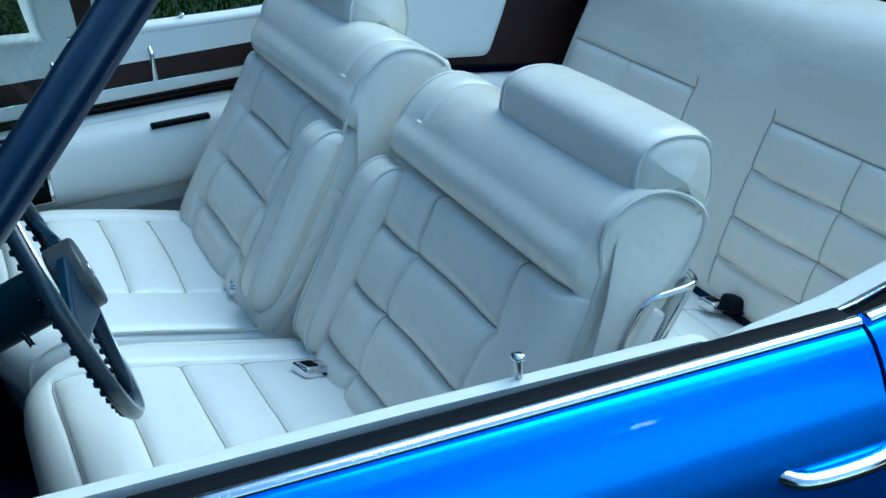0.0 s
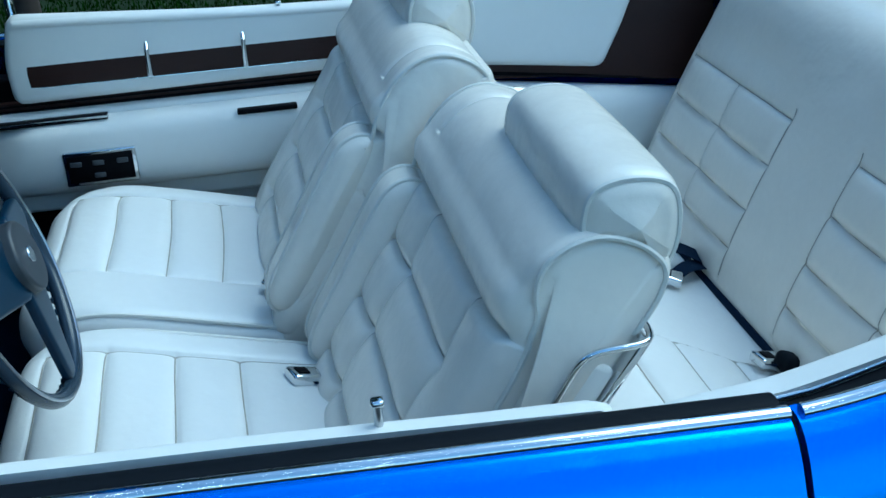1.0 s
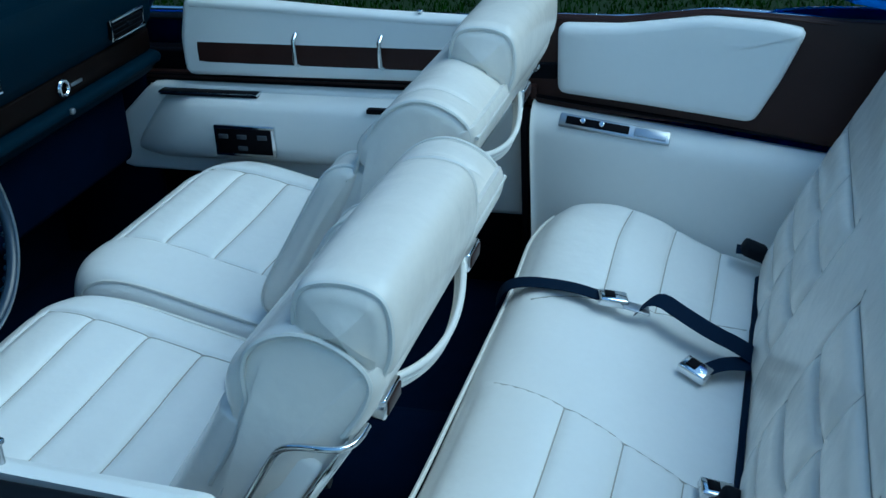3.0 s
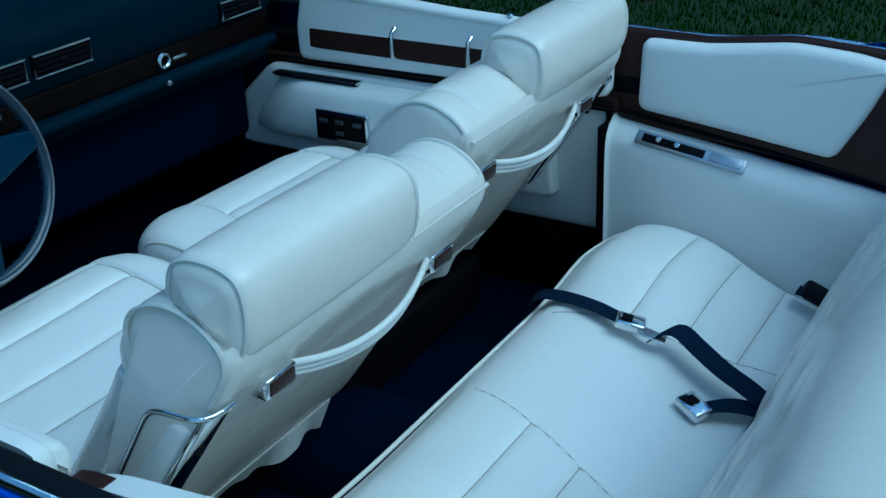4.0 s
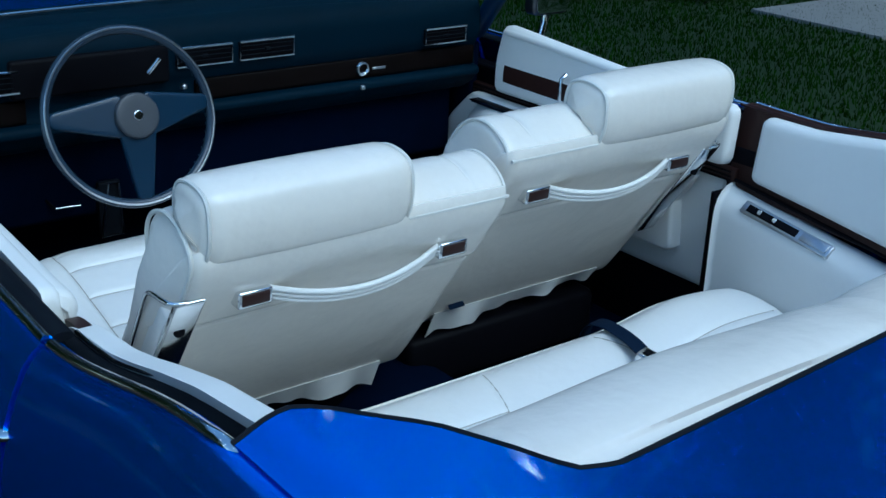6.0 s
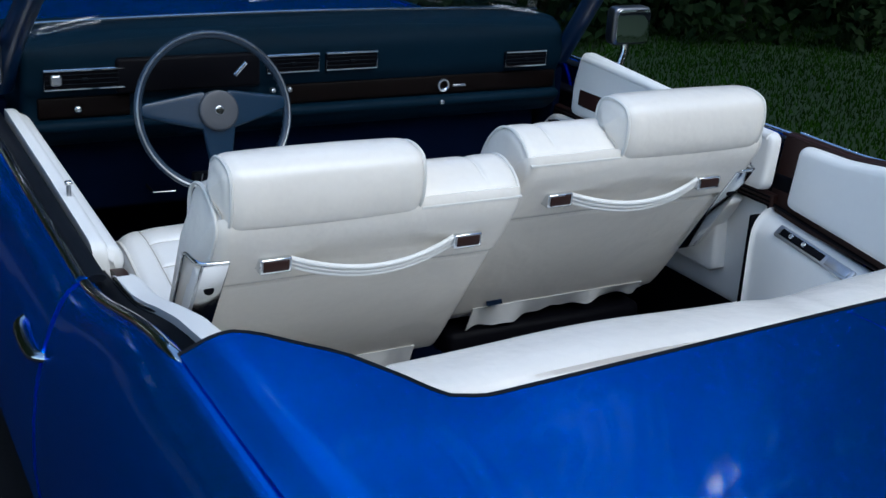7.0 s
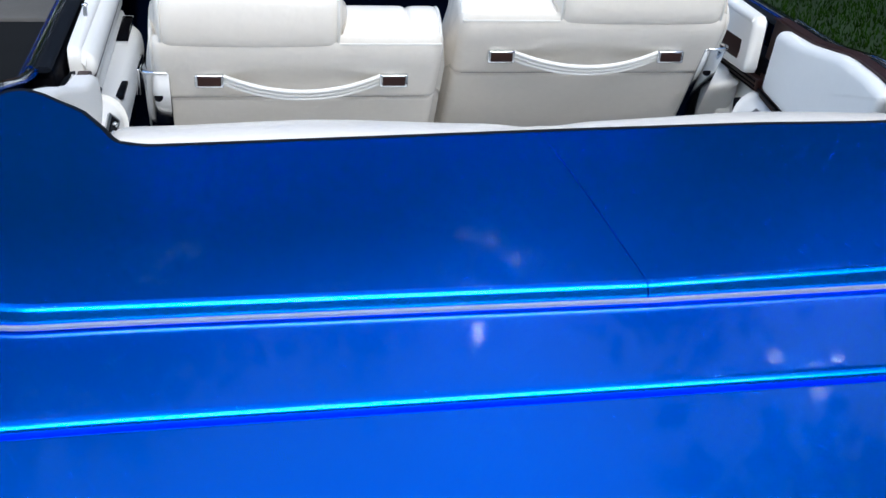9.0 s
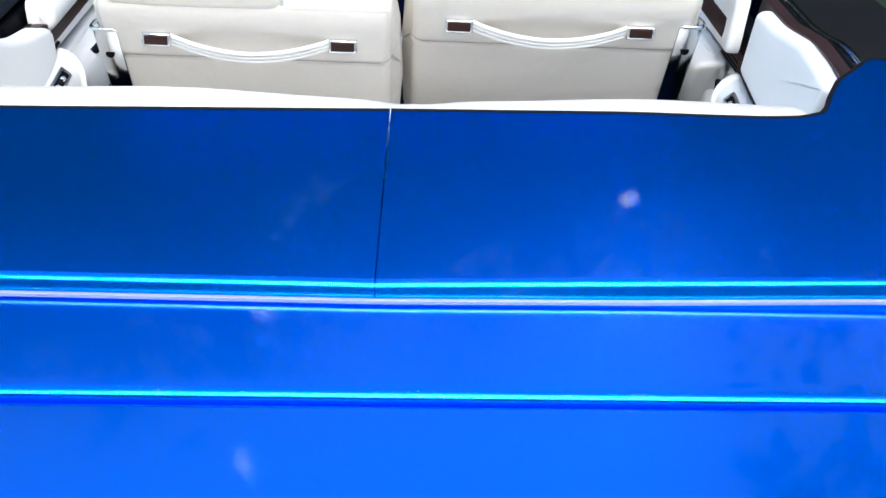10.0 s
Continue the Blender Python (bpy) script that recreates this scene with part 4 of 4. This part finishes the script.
def door_mirror(sgn, x, y, z):
    mi = thing("door_mirror", "rectangular chrome door mirror on a short stalk", "car mirror", "door mirrors")
    m = Matrix.Translation((x, y, z))
    hs = part("housing", prism(fillet([(-0.072, -0.06), (-0.072, 0.06), (0.072, 0.06), (0.072, -0.06)], 0.022, 40), 0.0, 0.05, 3, 0.012, along_y, m=m), MIRRORSHELL, mi)
    part("glass", prism(fillet([(-0.064, -0.052), (-0.064, 0.052), (0.064, 0.052), (0.064, -0.052)], 0.018, 40), -0.004, 0.0, 2, 0.001, along_y, m=m), MIRROR, mi, "mirror glass")
    part("stalk", tube([(x, y + 0.03, z - 0.05), (x, y + 0.03, z - 0.09), (x - sgn * 0.03, y + 0.02, z - 0.15)], 0.013, seg=8), CHROME, mi)


door_mirror(-1, -0.99, 0.92, 1.08)
door_mirror(1, 0.99, 0.94, 1.105)


# ---- dashboard ----
dash = thing("dashboard", "dark navy padded dashboard with chrome vents and brown strip", "dashboard")
DASH_SEC = smooth_closed([(1.03, 0.86), (1.055, 0.895), (1.06, 0.955), (1.035, 0.975), (1.032, 1.06), (1.055, 1.10), (1.12, 1.125), (1.48, 1.10), (1.48, 0.75), (1.12, 0.80)], 80, 1)
part("dash_pad", prism(DASH_SEC, -0.86, 0.80, 20, 0.02), DASH, dash)
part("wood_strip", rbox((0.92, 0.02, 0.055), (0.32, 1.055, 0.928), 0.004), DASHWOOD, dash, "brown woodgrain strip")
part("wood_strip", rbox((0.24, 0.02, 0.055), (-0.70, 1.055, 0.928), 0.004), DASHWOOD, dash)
part("lower_lip", prism(smooth_closed([(1.03, 0.865), (1.02, 0.88), (1.03, 0.897), (1.07, 0.897), (1.07, 0.865)], 24, 1), -0.85, 0.79, 4, 0.01), DASH, dash)
part("knee_panel", rbox((1.62, 0.04, 0.28), (-0.03, 1.16, 0.74), 0.02), CARPET, dash)
part("instrument_recess", rbox((0.40, 0.03, 0.095), (-0.42, 1.035, 1.01), 0.01), BLACK, dash, "black instrument cluster")


def vent(x0, x1, z0, z1, y=1.028):
    v = part("vent", rbox((x1 - x0, 0.012, z1 - z0), ((x0 + x1) / 2, y + 0.003, (z0 + z1) / 2), 0.003), BLACK, dash, "black air vent in a chrome frame")
    part("vent_frame", tube([(x0, y - 0.005, z0), (x1, y - 0.005, z0), (x1, y - 0.005, z1), (x0, y - 0.005, z1)], 0.004, True), CHROME, v)
    for k in range(1, 4):
        part("slat", rbox((x1 - x0 - 0.01, 0.008, 0.002), ((x0 + x1) / 2, y - 0.003, z0 + (z1 - z0) * k / 4), 0.0), RUBBER, v)
    part("thumb_tab", rbox((0.016, 0.01, 0.008), ((x0 + x1) / 2, y - 0.006, (z0 + z1) / 2), 0.002), RUBBER, v)


vent(-0.20, -0.045, 0.998, 1.045)
vent(-0.022, 0.138, 0.998, 1.045)
vent(0.580, 0.727, 0.978, 1.022)
vent(-0.805, -0.60, 0.983, 1.032)
part("headlamp_switch", rbox((0.03, 0.014, 0.03), (-0.775, 1.022, 1.008), 0.008), STEEL, dash)
part("badge", tube([(0.373 + 0.017 * math.cos(a), 1.04, 0.928 + 0.017 * math.sin(a)) for a in np.linspace(0, 6.283, 14, endpoint=False)], 0.005, True), CHROME, dash, "round chrome badge")
part("badge_bar", rbox((0.045, 0.006, 0.008), (0.43, 1.043, 0.924), 0.002), STEEL, dash)
part("glovebox_button", rbox((0.014, 0.012, 0.014), (0.36, 1.02, 0.88), 0.004), STEEL, dash)
part("knob", rbox((0.022, 0.02, 0.022), (-0.72, 1.04, 0.925), 0.008), CHROME, dash)
for x in (-0.18, -0.13):
    part("radio_knob", rbox((0.016, 0.02, 0.016), (x, 1.035, 0.945), 0.006), STEEL, dash)

# ---- steering wheel ----
WC = Vector((-0.428, 0.797, 0.958))
WM = Matrix.Translation(WC) @ pose(0, 0, 0, 90 - 18, 0, 0)
sw = thing("steering_wheel", "dark blue three-spoke steering wheel", "steering wheel")
RIM = 0.197
ring = [WM @ Vector((RIM * math.cos(a), RIM * math.sin(a), 0)) for a in np.linspace(0, 2 * math.pi, 72, endpoint=False)]
rim = part("rim", tube(ring, 0.0105, True, 12, flat=0.0115), RIMGREY, sw, "blue rim with finger grips")
for k in range(60):
    a = k / 60 * 2 * math.pi
    c = WM @ Vector(((RIM - 0.004) * math.cos(a), (RIM - 0.004) * math.sin(a), -0.0100))
    grip = bmesh.new()
    bmesh.ops.create_icosphere(grip, subdivisions=1, radius=0.0062, matrix=Matrix.Translation(c))
    part("grip", grip, WHEELBLUE, rim)
part("rim_line", tube([WM @ Vector(((RIM + 0.003) * math.cos(a), (RIM + 0.003) * math.sin(a), 0.0105)) for a in np.linspace(0, 2 * math.pi, 72, endpoint=False)], 0.0025, True), STEEL, rim)
for ang, w0, w1 in ((4, 0.05, 0.016), (176, 0.05, 0.016), (-90, 0.045, 0.018)):
    a = radians(ang)
    R = WM @ pose(0, 0, 0, 0, 0, ang)
    part("spoke", slab([(0.03, -w0), (0.03, w0), (RIM - 0.005, w1), (RIM - 0.005, -w1)], lambda u, v, w, R=R: R @ Vector((u, v, 0.028 * (1 - u / RIM) + w - 0.006)), 0.014, 0.006, 40, 0.012), WHEELBLUE, sw)
hub = part("hub", prism(smooth_closed([(0.052 * math.cos(a), 0.052 * math.sin(a)) for a in np.linspace(0, 6.283, 24, endpoint=False)], 32, 1), 0.0, 0.044, 2, 0.006, m=WM @ pose(0, 0, 0, 0, -90, 0)), HUBGREY, sw, "round dark grey hub")
part("hub_badge", prism(smooth_closed([(0.012 * math.cos(a), 0.012 * math.sin(a)) for a in np.linspace(0, 6.283, 16, endpoint=False)], 20, 1), 0.043, 0.047, 2, 0.002, m=WM @ pose(0, 0, 0, 0, -90, 0)), CHROME, hub)
part("column", tube([WM @ Vector((0, 0, -0.02)), WM @ Vector((0, 0, -0.36))], 0.04, seg=14), DASH, sw)
part("column_lever", tube([WM @ Vector((0.085, 0.095, -0.06)), WM @ Vector((0.115, 0.125, -0.05))], 0.006, seg=8), CHROME, sw)
part("column_lever", tube([WM @ Vector((-0.10, 0.01, -0.06)), WM @ Vector((-0.16, 0.015, -0.05))], 0.004, seg=8), CHROME, sw)

# ---- pedal ----
ped = thing("brake_pedal", "black brake pedal with chrome edge", "pedal")
part("pad", rbox((0.062, 0.02, 0.15), (-0.356, 1.135, 0.62), 0.006), RUBBER, ped)
part("pad_rim", tube([(-0.386, 1.122, 0.546), (-0.326, 1.122, 0.546), (-0.332, 1.122, 0.69), (-0.36, 1.122, 0.69)], 0.0035, True), CHROME, ped)
part("lever", tube([(-0.356, 1.14, 0.65), (-0.356, 1.2, 0.72), (-0.356, 1.25, 0.80)], 0.01), BLACK, ped)
rel = thing("brake_release", "thin chrome brake release lever under the dashboard", "lever")
part("arm", tube([(-0.51, 1.105, 0.655), (-0.445, 1.105, 0.652), (-0.443, 1.115, 0.66)], 0.004, seg=8), CHROME, rel)
part("stem", tube([(-0.51, 1.105, 0.655), (-0.52, 1.15, 0.67)], 0.004, seg=8), BLACK, rel)


# ---- belts ----
def buckle(at, turn, label, name="seat_belt", pts=None, across=(0, 0, 1)):
    b = thing(name, label, "seat belt", "seat belts")
    m = Matrix.Translation(at) @ turn
    bk = part("buckle", rbox((0.045, 0.06, 0.02), (0, 0, 0), 0.005, m), CHROME, b, "chrome buckle")
    part("push_button", rbox((0.024, 0.022, 0.004), (0, 0, 0), 0.001, m @ Matrix.Translation((0, 0.008, 0.0105))), BLACK, bk)
    if pts:
        part("webbing", ribbon(smooth_open(pts, 30), across, 0.045), WEBBING, b, "dark navy webbing")
    return b


buckle((-0.18, 0.405, 0.580), pose(0, 0, 0, 20, 0, 20), "chrome seat belt buckle on the front cushion", pts=[(-0.18, 0.39, 0.575), (-0.165, 0.36, 0.565), (-0.15, 0.30, 0.53)], across=(1, 0, 0))
buckle((0.168, 0.43, 0.596), pose(0, 0, 0, 10, 0, -15), "chrome seat belt buckle on the front cushion", pts=[(0.17, 0.40, 0.595), (0.165, 0.36, 0.57), (0.15, 0.30, 0.53)], across=(1, 0, 0))
lap = buckle((0.284, -0.197, 0.568), pose(0, 0, 0, 12, 0, 15), "dark navy lap belt lying across the rear cushion", pts=[(0.345, 0.060, 0.42), (0.34, 0.062, 0.52), (0.333, 0.018, 0.566), (0.31, -0.10, 0.576), (0.29, -0.17, 0.570)], across=(1, 0.2, 0))
part("tongue", rbox((0.034, 0.055, 0.004), (0, 0, 0), 0.001, Matrix.Translation((0.278, -0.245, 0.555)) @ pose(0, 0, 0, 18, 0, 10)), STEEL, lap)
part("webbing", ribbon(smooth_open([(0.276, -0.25, 0.552), (0.312, -0.282, 0.568), (0.285, -0.335, 0.548), (0.258, -0.40, 0.524), (0.252, -0.45, 0.506), (0.25, -0.50, 0.470)], 24), (0.95, -0.3, 0.08), 0.048), WEBBING, lap)
buckle((0.16, -0.374, 0.496), pose(0, 0, 0, 15, 0, -25), "dark navy rear belt end with chrome buckle", pts=[(0.165, -0.39, 0.494), (0.20, -0.43, 0.496), (0.24, -0.49, 0.472)], across=(1, 0.1, 0.05))
belt_end = buckle((-0.19, -0.44, 0.48), pose(0, 0, 0, 15, 0, 10), "dark navy rear belt end with chrome buckle", pts=[(-0.19, -0.42, 0.487), (-0.20, -0.46, 0.48), (-0.21, -0.5, 0.46)], across=(1, 0, 0))
far_end = thing("seat_belt", "dark navy rear belt tucked beside the cushion", "seat belt", "seat belts")
part("webbing", ribbon(smooth_open([(0.68, -0.42, 0.51), (0.685, -0.455, 0.505), (0.685, -0.51, 0.46)], 20), (1, 0, 0), 0.045), WEBBING, far_end)

for b, x, y, z in ((belt_end, -0.215, -0.465, 0.487), (far_end, 0.68, -0.452, 0.515)):
    part("belt_boot", rbox((0.046, 0.060, 0.036), (0, 0, 0), 0.012, Matrix.Translation((x, y - 0.008, z - 0.006)) @ pose(0, 0, 0, 25, 0, 8)), RUBBER, b, "dark navy plastic belt boot")


# ---- surroundings ----
def blades(x0, x1, y0, y1, n, h):
    rng = np.random.default_rng(7)
    bx, by = rng.uniform(x0, x1, n), rng.uniform(y0, y1, n)
    ang, hh, ww = rng.uniform(0, 6.283, n), rng.uniform(0.5, 1.0, n) * h, rng.uniform(0.004, 0.008, n)
    verts, faces = [], []
    for i in range(n):
        c, s = math.cos(ang[i]), math.sin(ang[i])
        k = len(verts)
        verts += [(bx[i] - c * ww[i], by[i] - s * ww[i], 0), (bx[i] + c * ww[i], by[i] + s * ww[i], 0), (bx[i] + s * hh[i] * 0.5, by[i] - c * hh[i] * 0.5, hh[i])]
        faces.append((k, k + 1, k + 2))
    me = bpy.data.meshes.new("grass")
    me.from_pydata(verts, [], faces)
    me.materials.append(BLADE)
    return new("grass", me)


tagged(blades(2.65, 9.5, -4.0, 10.0, 120000, 0.045), "short green lawn grass beside the driveway", "grass", kind="stuff")
road = part("road", sheet(np.linspace(6.05, 10.5, 5), np.linspace(-30, 3.15, 12), lambda u, v: (u + 0.12 * max(0, v), v, 0.02), 0.05), ASPHALT)
path = part("pavement", sheet(np.linspace(6.45, 9.5, 5), np.linspace(3.2, 4.4, 3), lambda u, v: (u, v, 0.03), 0.05), CONCRETE)
tagged(path, "pale concrete apron beyond the lawn", "pavement", kind="structure")
tagged(road, "grey asphalt path beyond the lawn", "road", kind="structure")


def tree(label, height, spread, seed, leaves=14000, girth=0.17):
    t = thing("tree", label, "tree", "trees around the driveway")
    rng = np.random.default_rng(seed)
    trunk = bmesh.new()
    pts = smooth_open([(0, 0, -0.1), (0.05, 0.03, height * 0.25), (-0.06, 0.05, height * 0.5), (0.04, -0.05, height * 0.85)], 10)
    rows = []
    for i, p in enumerate(pts):
        r = girth * (1 - 0.85 * i / 9)
        rows.append([trunk.verts.new((p[0] + r * math.cos(a), p[1] + r * math.sin(a), p[2])) for a in np.linspace(0, 6.283, 9, endpoint=False)])
    for ra, rb in zip(rows, rows[1:]):
        for j in range(9):
            trunk.faces.new((ra[j], ra[(j + 1) % 9], rb[(j + 1) % 9], rb[j]))
    centres = []
    for k in range(16):
        a, z = rng.uniform(0, 6.283), height * rng.uniform(0.12, 0.8)
        ln = spread * rng.uniform(0.5, 1.0) * (1.1 - 0.5 * z / height)
        e = (ln * math.cos(a), ln * math.sin(a), z + ln * 0.35)
        tube([(0, 0, z), (e[0] * 0.5, e[1] * 0.5, z + ln * 0.12), e], 0.03, seg=5, bm=trunk)
        for f in (0.55, 0.8, 1.0):
            centres.append((e[0] * f, e[1] * f, z + ln * 0.35 * f))
    centres += [(rng.normal(0, spread * 0.3), rng.normal(0, spread * 0.3), height * rng.uniform(0.6, 1.0)) for _ in range(10)]
    part("trunk", trunk, BARK, t)
    c = np.array(centres)[rng.integers(0, len(centres), leaves)] + rng.normal(0, spread * 0.16, (leaves, 3))
    c[:, 2] = np.maximum(c[:, 2], 0.15)
    d1 = rng.normal(0, 1, (leaves, 3))
    d1 /= np.linalg.norm(d1, axis=1)[:, None]
    d2 = np.cross(d1, rng.normal(0, 1, (leaves, 3)))
    d2 /= np.linalg.norm(d2, axis=1)[:, None]
    s = rng.uniform(0.08, 0.17, (leaves, 1))
    v = np.stack([c - d1 * s, c + d2 * s * 0.55, c + d1 * s, c - d2 * s * 0.55], 1).reshape(-1, 3)
    me = bpy.data.meshes.new("crown")
    me.from_pydata(v.tolist(), [], [(4 * i, 4 * i + 1, 4 * i + 2, 4 * i + 3) for i in range(leaves)])
    me.materials.append(LEAF)
    crown = new("crown", me)
    crown.parent = t
    return t


kinds = [tree("leafy dark green tree of the mostly unseen ring", 9.4, 3.3, 3), tree("dense low-branched dark green tree of the mostly unseen ring", 8.4, 3.7, 8)]
rng = np.random.default_rng(11)
first = True
# Mostly unseen ring; opening and heights by sector shape side light and paint reflections.
for k in range(60):
    a = 2 * math.pi * (k % 30 + 0.5 * (k // 30)) / 30
    if 222 < math.degrees(a) < 293:
        continue
    r = (14.5 if k < 30 else 18.5) + rng.uniform(-1.2, 1.2)
    m = pose(r * math.sin(a), r * math.cos(a), 0, 0, 0, rng.uniform(0, 360)) @ (Matrix.Diagonal((1.0, 1.0, 0.93, 1)) if 20 < math.degrees(a) < 95 else Matrix.Diagonal((1.0, 1.0, 1.36, 1)) if 298 < math.degrees(a) < 350 else (Matrix.Diagonal((1.0, 1.0, 1.05, 1)) if math.cos(a) > 0.5 else Matrix()))
    if k < 2:
        kinds[k].matrix_basis = m
    else:
        copy_thing(kinds[k % 2], m)


def bush(at, size, seed, leaf=None, label="dark green leafy bush at the edge of the lawn"):
    b = thing("bush", label, "bush", "bushes")
    rng = np.random.default_rng(seed)
    n = 5200
    d = rng.normal(0, 1, (n, 3))
    d /= np.linalg.norm(d, axis=1)[:, None]
    c = d * rng.uniform(0.55, 1.0, (n, 1)) ** 0.5 * size * (1 + 0.25 * np.sin(d[:, :1] * 5) * np.cos(d[:, 1:2] * 4))
    c[:, 2] = np.abs(c[:, 2]) * 1.1 + 0.03
    d1 = rng.normal(0, 1, (n, 3))
    d1 /= np.linalg.norm(d1, axis=1)[:, None]
    d2 = np.cross(d1, rng.normal(0, 1, (n, 3)))
    d2 /= np.linalg.norm(d2, axis=1)[:, None]
    s = rng.uniform(0.04, 0.08, (n, 1))
    v = np.stack([c - d1 * s, c + d2 * s * 0.6, c + d1 * s, c - d2 * s * 0.6], 1).reshape(-1, 3)
    me = bpy.data.meshes.new("foliage")
    me.from_pydata(v.tolist(), [], [(4 * i, 4 * i + 1, 4 * i + 2, 4 * i + 3) for i in range(n)])
    me.materials.append(leaf or LEAF)
    f = new("foliage", me)
    f.parent = b
    part("stem", tube([(0, 0, -0.02), (0.02, 0, size * 0.4), (0.1, 0.05, size * 0.8)], 0.03), BARK, b)
    b.matrix_basis = pose(*at)
    return b


kerb = part("kerb", rbox((5.6, 0.62, 0.06), (-4.05, 4.22, 0.005), 0.01), KERB)
tagged(kerb, "grey concrete kerb strip along the driveway's end", "kerb", kind="structure")
bed = part("planting_bed", rbox((5.6, 3.6, 0.06), (-4.05, 6.34, 0.0), 0.012), GRASS)
tagged(bed, "dark planted bed behind the kerb strip", "planting bed", kind="structure")
for k, (bx, by, size) in enumerate(((-1.72, 5.0, 0.40), (-2.65, 5.1, 0.5), (-3.8, 5.05, 0.45), (-5.1, 5.2, 0.55))):
    bush((bx, by, 0.03), size, 40 + k, RUSTLEAF, "low rust-red leafy bush behind the kerb")
# The last two, left of the bed, are added to darken the flank's reflection.
for k, (bx, by, size) in enumerate(((-2.2, 6.7, 1.0), (-4.2, 6.8, 1.15), (-6.0, 6.9, 1.3), (-8.0, 6.4, 1.5), (-9.2, 5.0, 1.5))):
    bush((bx, by, 0.03), size, 50 + k, None, "dark green bush in the planted bed or added beside it")
b0 = bush((4.4, 6.9, 0), 1.3, 5)
for k, (x, y, a) in enumerate([(2.2, 7.4, 40), (6.4, 6.3, 100), (8.4, 6.0, 200), (0.2, 7.9, 310), (-2.2, 8.4, 20), (10.5, 5.6, 150), (5.4, 8.2, 70), (3.2, 8.6, 250), (7.4, 7.9, 330), (1.0, 9.4, 180)]):
    copy_thing(b0, pose(x, y, 0, 0, 0, a))
lawn_tree = tree("tree trunk standing on the lawn beside the driveway", 8.0, 2.6, 21, 9000, 0.085)
lawn_tree.matrix_basis = pose(4.98, 1.6, 0)
for o in lawn_tree.children:
    if o.name.startswith("crown"):
        o.location.z = 3.0
